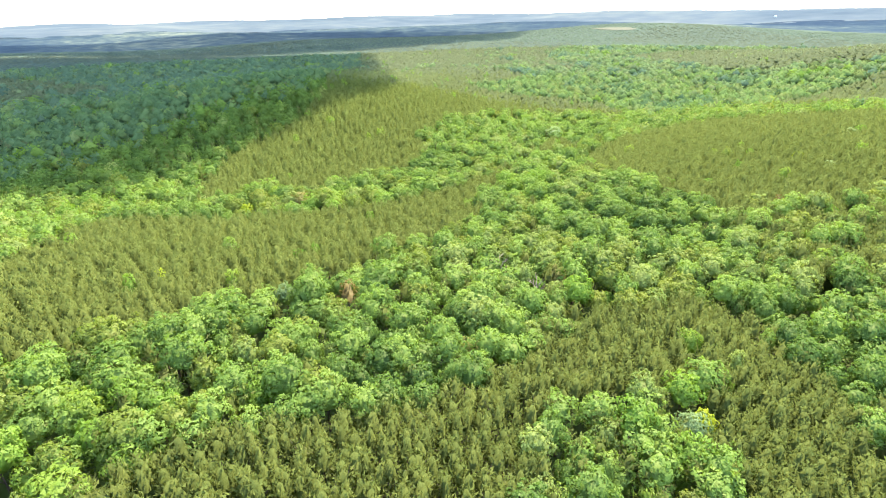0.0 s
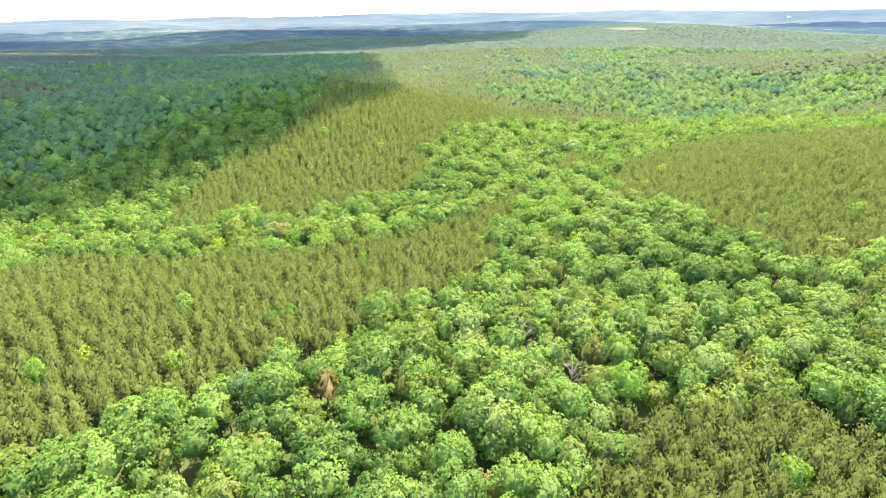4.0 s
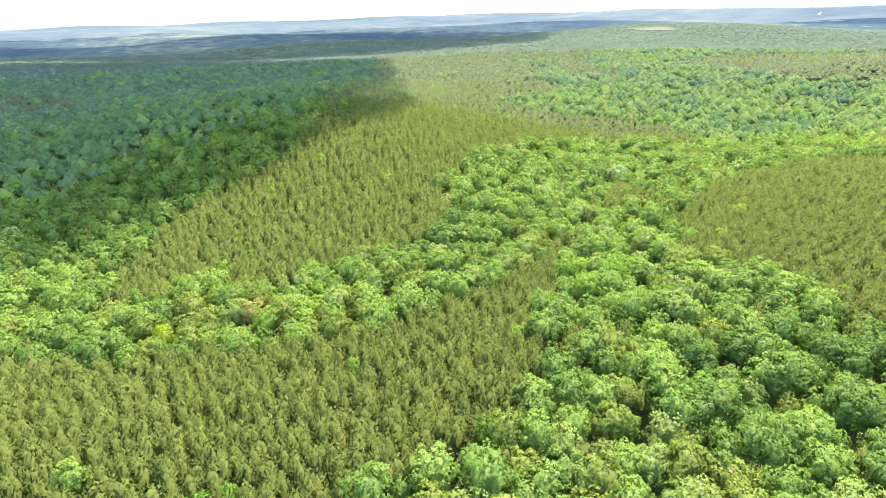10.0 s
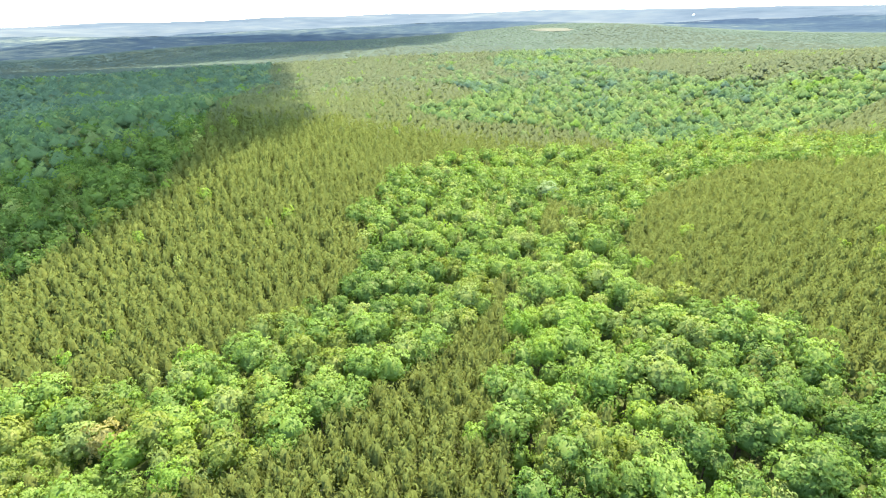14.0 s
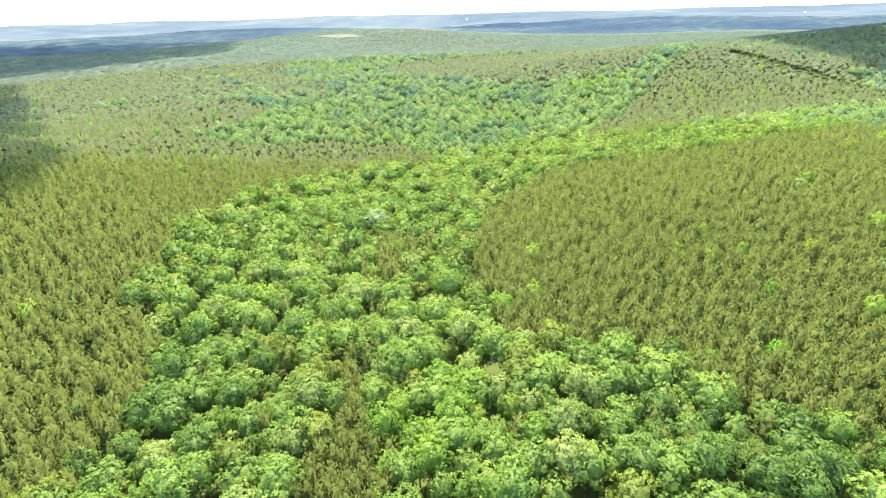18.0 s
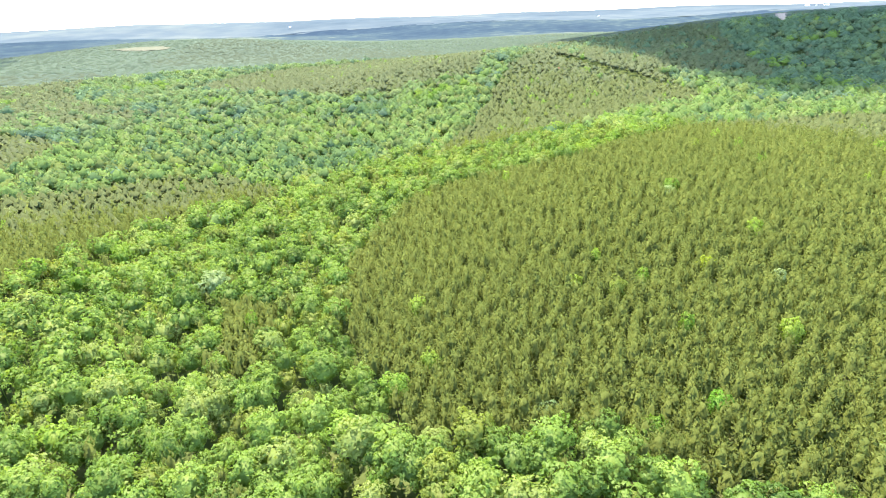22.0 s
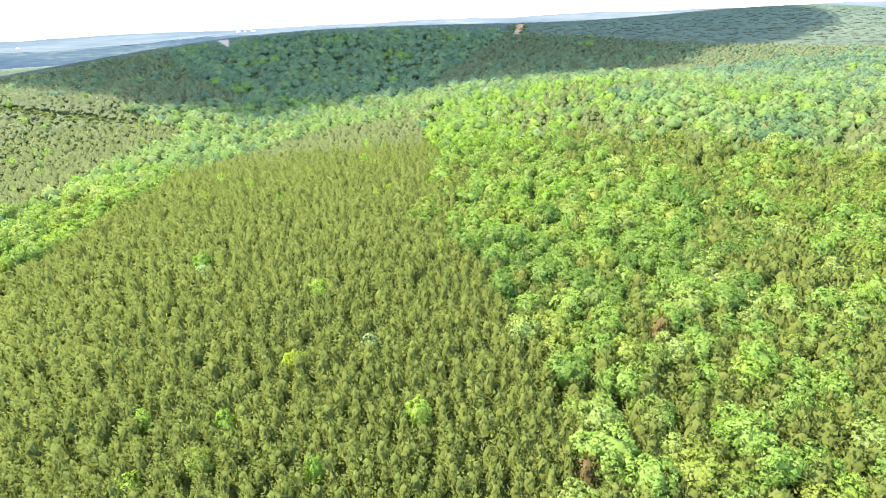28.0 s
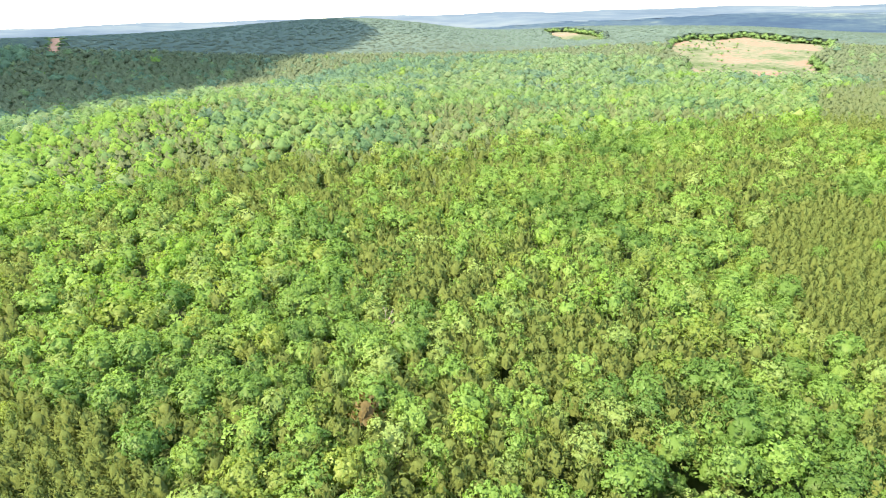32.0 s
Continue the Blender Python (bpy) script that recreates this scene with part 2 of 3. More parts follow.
def inside(poly, x, y):
    hit = np.zeros(x.shape, bool)
    px, py = np.array(poly, float).T
    for x0, y0, x1, y1 in zip(px, py, np.roll(px, -1), np.roll(py, -1)):
        if y0 != y1:
            hit ^= ((y0 > y) != (y1 > y)) & (x < (x1 - x0) * (y - y0) / (y1 - y0) + x0)
    return hit


# outlines of the pine stands, in plan
STAND_NEAR_LEFT = [(-165, 100), (-152, 145), (-152, 175), (-159, 212), (-157, 240), (-143, 237), (-105, 233), (-75, 239), (-55, 244), (-38, 248), (-18, 262), (9, 281), (30, 303), (47, 336), (36, 291), (27, 271),
    (23, 250), (20, 232), (14, 212), (5, 206), (-10, 196), (-26, 184), (-34, 170), (-51, 155), (-64, 140), (-79, 127), (-92, 114), (-110, 98)]
STAND_VALLEY = [(-126, 277), (-107, 272), (-98, 286), (-82, 287), (-67, 292), (-51, 299), (-34, 315), (-22, 323), (-10, 342), (-5, 363), (-11, 391), (17, 457), (57, 493), (105, 527),
    (150, 533), (175, 512), (189, 529), (180, 576), (151, 600), (113, 598), (73, 602), (39, 632), (60, 655), (100, 690), (131, 725), (105, 805), (42, 827), (0, 812), (-50, 815), (-110, 850), (-125, 768), (-93, 468), (-100, 411), (-118, 381), (-134, 360), (-138, 324), (-137, 293)]
STAND_NORTH = [(-112, 870), (-170, 1330), (-69, 1353), (173, 1298), (90, 1050), (71, 940), (20, 850), (-47, 845)]
STAND_EAST = [(170, 414), (145, 405), (117, 370), (105, 346), (101, 330), (90, 318), (88, 309), (98, 297), (109, 280), (118, 271), (113, 264), (112, 252), (120, 241), (125, 228),
    (150, 219), (177, 213), (204, 218), (227, 216), (245, 219), (266, 224), (281, 242), (309, 221), (389, 206), (430, 208), (520, 203), (522, 280), (461, 312), (418, 340),
    (369, 354), (312, 364), (277, 378), (235, 422), (214, 432)]
STAND_FAR_EAST = [(288, 480), (401, 532), (520, 591), (582, 612), (629, 574), (679, 515), (575, 430), (530, 378), (481, 409), (440, 416), (383, 420), (334, 438), (297, 456), (280, 468)]
STAND_NORTH_EAST = [(325, 950), (468, 1030), (609, 995), (880, 1000), (825, 826), (640, 690), (491, 612), (422, 660), (380, 700), (340, 860)]
STAND_SLIVER = [(95, 421), (104, 396), (84, 372), (72, 369)]
STAND_START = [(-75, 40), (-68, 72), (-47, 88), (-39, 90), (-11, 96), (0, 103), (19, 114), (31, 128), (51, 143), (78, 147), (92, 138), (98, 125), (99, 110), (94, 70), (88, 40)]
STAND_SOUTH_EAST = [(145, -18), (139, -51), (126, -78), (99, -101), (60, -100), (60, 80), (95, 72), (107, 59), (118, 46), (126, 22), (138, 8)]
STAND_SOUTH = [(163, -420), (111, -520), (70, -500), (80, -240), (132, -236), (149, -300)]
PINES = [STAND_NEAR_LEFT, STAND_VALLEY, STAND_NORTH, STAND_EAST, STAND_FAR_EAST, STAND_NORTH_EAST, STAND_SLIVER, STAND_START, STAND_SOUTH_EAST, STAND_SOUTH]
OAK_CLUMP = [(19, 94), (36, 105), (68, 109), (62, 71), (15, 66)]
MIXED = [[(351, 119), (366, 103), (365, 69), (345, 28), (293, 19), (253, 44), (264, 65), (275, 93), (327, 98)], [(261, 110), (245, 72), (211, 54), (206, 89), (214, 126), (234, 146)]]
YOUNG = [(546, 181), (568, 125), (540, 60), (500, 40), (429, 75), (390, 120), (372, 165), (395, 205), (420, 216)]
DARK_WOODS = [[(72, 285), (111, 299), (124, 293), (128, 210), (147, 174), (123, 161), (90, 190), (75, 243)], [(-13, 388), (26, 478), (135, 492), (92, 452), (47, 440), (20, 380)], [(355, 1085), (520, 1045), (525, 1085), (370, 1125)]]
PALE_WOODS = [[(-105, 106), (-84, 124), (-52, 150), (-15, 160), (13, 127), (-24, 97), (-53, 78), (-80, 71)], [(35, 308), (58, 288), (52, 221), (51, 203), (31, 203), (24, 248)], [(-150, 245), (-105, 240), (-40, 255), (10, 290), (45, 340), (30, 360), (-10, 335), (-60, 290), (-110, 268), (-150, 262)]]
CLEARING = [(456, -916), (430, -985), (395, -960), (350, -1035), (270, -1000), (195, -992), (185, -860), (200, -760), (168, -640), (162, -539), (215, -500), (262, -520), (300, -500), (329, -530),
    (345, -640), (420, -760)]
CLEARING_FAR = [(600, -930), (650, -1040), (800, -1150), (860, -1130), (760, -1000), (680, -930)]
FIELD = [(465, 1670), (480, 1620), (510, 1585), (560, 1575), (585, 1600), (575, 1640), (530, 1665)]
FIREBREAK = [(1195, -115), (1200, -92), (1010, -24), (1006, -40)]
TRACK = [(1110, 452), (1104, 472), (1000, 440), (1003, 428)]
CLAY_PAD = [(418, 193), (437, 191), (440, 207), (423, 209)]
FOREST_ROAD = [(600, 592), (620, 580), (570, 424), (550, 431)]
BARE = [CLEARING, CLEARING_FAR, FIELD, FIREBREAK, TRACK, CLAY_PAD, FOREST_ROAD]



def any_of(polys, x, y):
    out = np.zeros(x.shape, bool)
    for p in polys:
        out |= inside(p, x, y)
    return out


FLIGHT = ((0, 0), (-2, 190), (60, 245), (115, 240))


def off_flight(x, y):
    best = np.full(x.shape, 1e9)
    for (ax, ay), (bx, by) in zip(FLIGHT, FLIGHT[1:]):
        t = np.clip(((x - ax) * (bx - ax) + (y - ay) * (by - ay)) / ((bx - ax) ** 2 + (by - ay) ** 2), 0, 1)
        best = np.minimum(best, np.hypot(x - ax - t * (bx - ax), y - ay - t * (by - ay)))
    return best


def seen_ground(x, y):
    """The part of the land that the flight looks over."""
    return ((y > 45) & (x > -0.98 * y - 30)) | (x > 80) | (off_flight(x, y) < 150)


# ---- mesh helpers ----
def mesh_of(name, co, faces, material, tint=None, smooth=False, normals=None):
    """A mesh from arrays of corners and of triangles or quads."""
    me = bpy.data.meshes.new(name)
    n, k = faces.shape
    me.vertices.add(len(co))
    me.vertices.foreach_set("co", np.ascontiguousarray(co, np.float32).ravel())
    me.loops.add(n * k)
    me.loops.foreach_set("vertex_index", np.ascontiguousarray(faces, np.int32).ravel())
    me.polygons.add(n)
    me.polygons.foreach_set("loop_start", np.arange(0, n * k, k, dtype=np.int32))
    if smooth:
        me.polygons.foreach_set("use_smooth", np.ones(n, bool))
    me.update(calc_edges=True)
    me.materials.append(material)
    if normals is not None:
        me.attributes.new("custom_normal", "FLOAT_VECTOR", "POINT").data.foreach_set("vector", np.ascontiguousarray(normals, np.float32).ravel())
    if tint is not None:
        me.attributes.new("tint", "FLOAT", "POINT").data.foreach_set("value", np.ascontiguousarray(tint, np.float32))
    return me


def spread(templates, x, y, z, size, tall, spin, tint):
    """Copies of the templates (corners, triangles, normals), one at each place, joined to one set of arrays."""
    cos, tris, nors, tints, base = [], [], [], [], 0
    pick = rng.integers(0, len(templates), len(x))
    for k, (co, tri, nor) in enumerate(templates):
        w = np.flatnonzero(pick == k)
        if not len(w):
            continue
        c, s = np.cos(spin[w])[:, None], np.sin(spin[w])[:, None]
        turned = lambda v: (v[None, :, 0] * c - v[None, :, 1] * s, v[None, :, 0] * s + v[None, :, 1] * c)
        px, py = turned(co)
        nx, ny = turned(nor)
        wide = size[w][:, None]
        cos.append(np.stack([px * wide + x[w][:, None], py * wide + y[w][:, None], co[None, :, 2] * tall[w][:, None] + z[w][:, None]], -1).reshape(-1, 3))
        nors.append(np.stack([nx, ny, np.broadcast_to(nor[:, 2], nx.shape)], -1).reshape(-1, 3))
        tris.append((tri[None] + (base + np.arange(len(w)) * len(co))[:, None, None]).reshape(-1, 3))
        tints.append(np.repeat(tint[w], len(co)))
        base += len(w) * len(co)
    return np.concatenate(cos), np.concatenate(tris), np.concatenate(tints), np.concatenate(nors)


def unit(v):
    return v / np.linalg.norm(v, axis=-1, keepdims=True)


def sprays(centre, normal, size, faces, wild=0.3, slim=1.0, along=None):
    """One loose triangle of foliage for each centre, lying about across its normal; its light falls as on the crown's round face."""
    n = unit(normal + rng.normal(0, wild, normal.shape))
    a = unit(np.cross(n, rng.normal(size=n.shape)))
    if along is not None:
        a = unit(along + rng.normal(0, 0.4, n.shape))
        n = unit(np.cross(a, np.cross(n, a)))
    b = np.cross(n, a) * slim
    size = np.broadcast_to(size, len(centre))[:, None] * rng.uniform(0.75, 1.3, (len(centre), 1))
    turn = rng.uniform(0, 6.28, (len(centre), 1)) if along is None else rng.uniform(-0.2, 0.2, (len(centre), 1))
    corners = []
    for k in range(3):
        t = turn + k * 2.094 + rng.uniform(-0.4, 0.4, turn.shape)
        corners.append(centre + size * (np.cos(t) * a + np.sin(t) * b))
    faces = unit(faces)
    flip = ((n * faces).sum(-1) < 0)[:, None]
    corners[1], corners[2] = np.where(flip, corners[2], corners[1]), np.where(flip, corners[1], corners[2])
    return np.stack(corners, 1).reshape(-1, 3), np.arange(3 * len(centre)).reshape(-1, 3), np.repeat(faces, 3, 0)


def joined(pieces):
    cos, tris, nors, base = [], [], [], 0
    for co, tri, nor in pieces:
        cos.append(co), tris.append(tri + base), nors.append(nor)
        base += len(co)
    return np.concatenate(cos), np.concatenate(tris), np.concatenate(nors)


def ball(rings, round_, rx, rz, cz, rough=0.1):
    """A lumpy closed body: the dense inside of a crown."""
    co = [(0, 0, cz + rz)]
    for i in range(1, rings):
        p = math.pi * i / rings
        for j in range(round_):
            t = 2 * math.pi * (j + 0.5 * (i % 2)) / round_
            k = 1 + rng.uniform(-rough, rough)
            co.append((rx * k * math.sin(p) * math.cos(t), rx * k * math.sin(p) * math.sin(t), cz + rz * k * math.cos(p)))
    co.append((0, 0, cz - rz))
    tri, last = [], len(co) - 1
    for j in range(round_):
        tri.append((0, 1 + j, 1 + (j + 1) % round_))
        tri.append((last, last - 1 - j, last - 1 - (j + 1) % round_))
    for i in range(rings - 2):
        for j in range(round_):
            a, b = 1 + i * round_ + j, 1 + i * round_ + (j + 1) % round_
            tri += [(a, a + round_, b), (b, a + round_, b + round_)]
    co = np.array(co, float)
    return co, np.array(tri), unit(0.75 * unit((co - [0, 0, cz]) / [rx, rx, rz]) + [0, 0, 0.4])


def broad_crown(clumps, leaves, leaf, rx=3.85, rz=4.3, cz=13.5, core=(4, 7), inner=0.68, big=(0.17, 0.33)):
    """A rounded, cauliflower-like crown: clumps of leaf sprays round a dense inside."""
    pieces = [ball(*core, rx * inner, rz * inner, cz - 0.3, 0.16)]
    g = np.arange(clumps) + rng.uniform(-0.3, 0.3, clumps)
    up = 1 - 1.45 * (g + 0.5) / clumps
    turn = g * 2.39996 + rng.uniform(0, 6.28)
    flat = np.sqrt(np.clip(1 - up**2, 0, 1))
    d = np.stack([flat * np.cos(turn), flat * np.sin(turn), up], -1)
    sway = 1 + 0.12 * np.sin(3 * turn + rng.uniform(0, 6.28)) + 0.1 * np.sin(2 * turn + 5 * up + rng.uniform(0, 6.28))
    centre = d * (sway * rng.uniform(0.78, 1.1, clumps))[:, None] * [rx * 0.86, rx * 0.86, rz * 0.84] + [0, 0, cz]
    rad = rng.uniform(*big, clumps) * rx
    n = unit(rng.normal(size=(clumps, leaves, 3)) + 0.9 * d[:, None] + [0, 0, 0.4])
    at = centre[:, None] + n * rad[:, None, None] * rng.uniform(0.75, 1.15, (clumps, leaves, 1))
    faces = 0.7 * n + 0.35 * d[:, None] + [0, 0, 0.25] + rng.normal(0, 0.13, n.shape)
    pieces.append(sprays(at.reshape(-1, 3), n.reshape(-1, 3), leaf, faces.reshape(-1, 3), 0.4, 0.8))
    return joined(pieces)


def spike(height, foot):
    """A bare three-sided stem."""
    t = np.arange(3) * 2.0944
    co = np.concatenate([np.stack([foot * np.cos(t), foot * np.sin(t), 0 * t], -1), [[0, 0, height]]])
    return co, np.array([(0, 1, 3), (1, 2, 3), (2, 0, 3)]), unit(co * [1, 1, 0] + [1e-3, 0, 0.1])


def pine_reach(f, rx):
    """Radius of a pine's crown at the share f of its height."""
    return rx * np.minimum(1, 0.8 + 0.8 * f) * np.sqrt(np.clip(1 - f**2.0, 0, 1)) + 0.12


def pine_crown(tufts, leaf, core=(5, 6), top=18.6, low=11.5, rx=2.2, slim=0.5):
    """A tufted, bluntly conical crown: a lumpy dense inside under upswept needle sprays."""
    body, tri, _ = ball(*core, 1.0, 1.0, 0.0, 0.0)
    f = (body[:, 2] + 1) / 2
    flat = np.hypot(body[:, 0], body[:, 1]) + 1e-6
    out = np.stack([body[:, 0] / flat, body[:, 1] / flat, 0 * f], -1) * (flat > 0.01)[:, None]
    body = out * (pine_reach(f, rx) * rng.uniform(0.46, 0.68, len(f)))[:, None] + np.stack([0 * f, 0 * f, low + (top - 1.0 - low) * f + rng.uniform(-0.35, 0.35, len(f))], -1)
    pieces = [(body, tri, unit(0.45 * out + [0, 0, 0.75] + rng.normal(0, 0.12, out.shape)))]
    g = 1 - (1 - (np.arange(tufts) + rng.uniform(0, 1, tufts)) / tufts) ** 0.7
    t = np.arange(tufts) * 2.39996 + rng.uniform(-0.7, 0.7, tufts)
    bulge = 1 + 0.16 * np.sin(g * 11 + 3 * t + rng.uniform(0, 6))
    out = np.stack([np.cos(t), np.sin(t), 0 * t], -1)
    at = out * (pine_reach(g, rx) * bulge * rng.uniform(0.72, 1.05, tufts))[:, None] + np.stack([0 * t, 0 * t, low + (top - low) * g + rng.uniform(-0.2, 0.45, tufts)], -1)
    n = unit(out + [0, 0, 0.4] + rng.normal(0, 0.5, out.shape))
    faces = 0.7 * out * (1.05 - 0.6 * g)[:, None] + [0, 0, 0.6] + 0.1 * n + rng.normal(0, 0.04, n.shape)
    pieces.append(sprays(at, n, leaf, faces, 0.35, slim, 0.8 * out * (1.1 - g)[:, None] + [0, 0, 0.9]))
    return joined(pieces)


def stem(height, foot, limbs=4, sides=5):
    """A tapered trunk with limbs."""
    co, tri = [], []

    def tube(path):
        base = len(co)
        for (px, py, pz), r in path:
            co.extend((px + r * math.cos(6.283 * k / sides), py + r * math.sin(6.283 * k / sides), pz) for k in range(sides))
        for i in range(len(path) - 1):
            for k in range(sides):
                a, b = base + i * sides + k, base + i * sides + (k + 1) % sides
                tri.extend([(a, b, b + sides), (a, b + sides, a + sides)])

    tube([((0, 0, -0.4), foot * 1.4), ((0.03, 0, 1.0), foot), ((0.1, 0.06, height * 0.5), foot * 0.75), ((0, 0.1, height), foot * 0.12)])
    for k in range(limbs):
        t, z = k * 2.4 + rng.uniform(-0.4, 0.4), height * (0.45 + 0.45 * k / limbs)
        out = height * rng.uniform(0.1, 0.17)
        tube([((0, 0, z), foot * 0.4), ((out * 0.5 * math.cos(t), out * 0.5 * math.sin(t), z + out * 0.5), foot * 0.26),
              ((out * math.cos(t), out * math.sin(t), z + out * 1.1), foot * 0.08)])
    return np.array(co, float), np.array(tri)


# ---- ground and far woods ----
def polar_sheet(name, r0, r1, rings, rays, lift, material, keep=None, rough=0.0):
    rr = np.concatenate([[r0], r0 + (r1 - r0) * (np.geomspace(1, 1 + (r1 - r0) / max(r0, 60), rings)[1:] - 1) / ((r1 - r0) / max(r0, 60))])
    tt = np.linspace(0, 2 * math.pi, rays, endpoint=False)
    R, T = np.meshgrid(rr, tt, indexing="ij")
    x, y = 60 + R * np.cos(T), 200 + R * np.sin(T)
    z = ground_z(x, y) + lift + (rng.uniform(-rough, rough, x.shape) if rough else 0)
    n = len(rr)
    i, j = np.meshgrid(np.arange(n - 1), np.arange(rays), indexing="ij")
    q = np.stack([i * rays + j, i * rays + (j + 1) % rays, (i + 1) * rays + (j + 1) % rays, (i + 1) * rays + j], -1).reshape(-1, 4)
    if keep is not None:
        k = keep(x, y).ravel()
        q = q[k[q].all(1)]
    return mesh_of(name, np.stack([x, y, z], -1).reshape(-1, 3), q[:, ::-1], material, smooth=True)


tagged(new("ground", polar_sheet("ground", 1.0, 4650, 90, 200, 0, litter)), "forest floor of brown leaf litter and low green growth", "ground", kind="structure")
unseen = lambda x, y: ~seen_ground(x, y) & (np.hypot(x - 60, y - 200) < 1000)
tagged(new("wood_canopy", polar_sheet("wood_canopy", 30, 1000, 70, 260, 8, canopy_far, unseen, 1.6)), "dense green woodland canopy behind the flight", "woodland", kind="stuff")
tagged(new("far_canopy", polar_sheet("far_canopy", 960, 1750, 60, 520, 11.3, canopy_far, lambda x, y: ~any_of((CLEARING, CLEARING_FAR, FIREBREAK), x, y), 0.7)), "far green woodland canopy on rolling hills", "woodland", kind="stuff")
tagged(new("backdrop", polar_sheet("backdrop", 1700, 3100, 60, 360, 6, distance, None, 2.5)), "wooded hills rolling away in painted blue-green haze", "distant hills", kind="structure")
tagged(new("horizon_hills", polar_sheet("horizon_hills", 3050, 4650, 30, 300, 6, horizon_blue, None, 2.0)), "hills on the horizon in painted pale blue haze", "distant hills", kind="structure")

# ---- placing the trees ----
def grid(step, x0, x1, y0, y1, jitter, turn=0.0):
    gx, gy = np.meshgrid(np.arange(x0, x1, step), np.arange(y0, y1, step * 0.87))
    gx = gx + (np.arange(gx.shape[0]) % 2)[:, None] * step / 2
    gx, gy = gx.ravel() + rng.uniform(-jitter, jitter, gx.size) * step, gy.ravel() + rng.uniform(-jitter, jitter, gy.size) * step
    if turn:
        c, s = math.cos(turn), math.sin(turn)
        gx, gy = gx * c - gy * s, gx * s + gy * c
    return gx, gy


def patchy(x, y, scale, seed):
    a = np.sin(x / scale + seed) + np.sin(y / scale * 1.13 + 2 * seed) + np.sin((x + 0.7 * y) / scale * 0.8 + 3 * seed) + np.sin((x - 1.2 * y) / scale * 0.61 + seed)
    return a / 4


def pine_share(x, y):
    """How much of the wood is pine at a place."""
    r = np.hypot(x - 60, y - 200)
    s = np.where((r > 620) & (patchy(x, y, 120, 1.0) > 0.15), 0.9, 0.06)
    s = np.where((x > 120) & (y < 222) & (r < 500), 0.34 + 0.55 * np.clip(patchy(x, y, 28, 2.0) * 1.8, -0.5, 0.8), s)
    s = np.where(any_of(MIXED, x, y), 0.8, s)
    s = np.where(any_of(PINES, x, y), 0.985, s)
    return np.where(inside(OAK_CLUMP, x, y), 0.15, s)


def bare(x, y):
    return any_of(BARE, x, y)


NEAR, MID = 150, 300
pines_ = []
for step_, d0, d1 in ((3.6, 0, 320), (5.1, 320, 500), (7.0, 500, 950)):
    gx_, gy_ = grid(step_, -1000, 1150, -900, 1500, 0.5, 0.3)
    od = off_flight(gx_, gy_)
    ok = seen_ground(gx_, gy_) & (od >= d0) & (od < d1) & ~bare(gx_, gy_)
    pines_.append(np.stack([gx_[ok], gy_[ok]]))
px, py = np.concatenate(pines_, 1)
in_wood = lambda x, y: (x > 120) & (y < 212) & (off_flight(x, y) < MID) & ~any_of(PINES, x, y)
ok = rng.uniform(size=len(px)) < pine_share(px, py) * np.where(in_wood(px, py), 0.6, 1.0)
px, py = px[ok], py[ok]
hx, hy = grid(6.7, -1000, 1150, -900, 1500, 0.34)
ok = seen_ground(hx, hy) & (off_flight(hx, hy) < 950) & ~bare(hx, hy)
hx, hy = hx[ok], hy[ok]
ok = rng.uniform(size=len(hx)) > pine_share(hx, hy) ** np.where(in_wood(hx, hy), 3.6, 1.4)
hx, hy = hx[ok], hy[ok]


# trees that stand out: place, kind, size
STANDING_OUT = [
    (22.6, 174.5, "dead", 1.0), (-28.8, 148.6, "rust", 1.15), (43, 168, "tan", 0.8), (-70.5, 264.5, "tan", 1.15), (-95, 252, "gold", 0.9), (-52.4, 184, "vivid", 0.75), (-92, 158, "gold", 0.8),
    (-49, 150, "pale", 0.9), (-56, 160, "lime", 0.6), (58, 218.7, "lime", 1.15), (56.5, 246.7, "lime", 1.0), (79, 323, "lime", 1.25), (137.4, 254.1, "vivid", 0.8), (122, 263, "lime", 0.8), (167.9, 309.4, "lime", 0.75), (98.8, 325.2, "lime", 1.1), (112.8, 325, "lime", 0.85), (-88.4, 313.6, "lime", 0.7),
    (181, 447, "dark", 1.5), (98, 431, "pale", 1.5), (255, 312, "lime", 0.95), (248, 310, "pale", 0.9), (200, 257, "pale", 0.75), (197, 277, "gold", 0.85), (190, 177, "rust", 1.3), (217, 143, "dead", 0.9),
]
STANDING_OUT_EAST = [
    (273, 179, "dark", 1.35), (114, 286, "pale", 0.7), (62, 96, "gold", 0.75), (58, 93, "pale", 1.0), (8, 122, "tan", 0.85), (34, 160, "dead", 0.8), (150, 216, "rust", 1.0), (165, 205, "lime", 0.9),
]
MARKED = STANDING_OUT + STANDING_OUT_EAST
for x0, y0, _, k0 in MARKED:
    ok = np.hypot(px - x0, py - y0) > 3.4 * k0
    px, py = px[ok], py[ok]
    ok = np.hypot(hx - x0, hy - y0) > 4.6 * k0
    hx, hy = hx[ok], hy[ok]
for x0, y0 in zip(*[v[any_of(PINES, hx, hy) & ~inside(OAK_CLUMP, hx, hy) & (off_flight(hx, hy) < 450)] for v in (hx, hy)]):
    ok = np.hypot(px - x0, py - y0) > 2.7
    px, py = px[ok], py[ok]
FARTHEST = 500
ok = (off_flight(hx, hy) < FARTHEST) | (rng.uniform(size=len(hx)) < 0.6)
hx, hy = hx[ok], hy[ok]


def looks(n, lo, hi):
    return rng.uniform(lo, hi, n), rng.uniform(0, 6.283, n), rng.beta(1.4, 1.4, n)


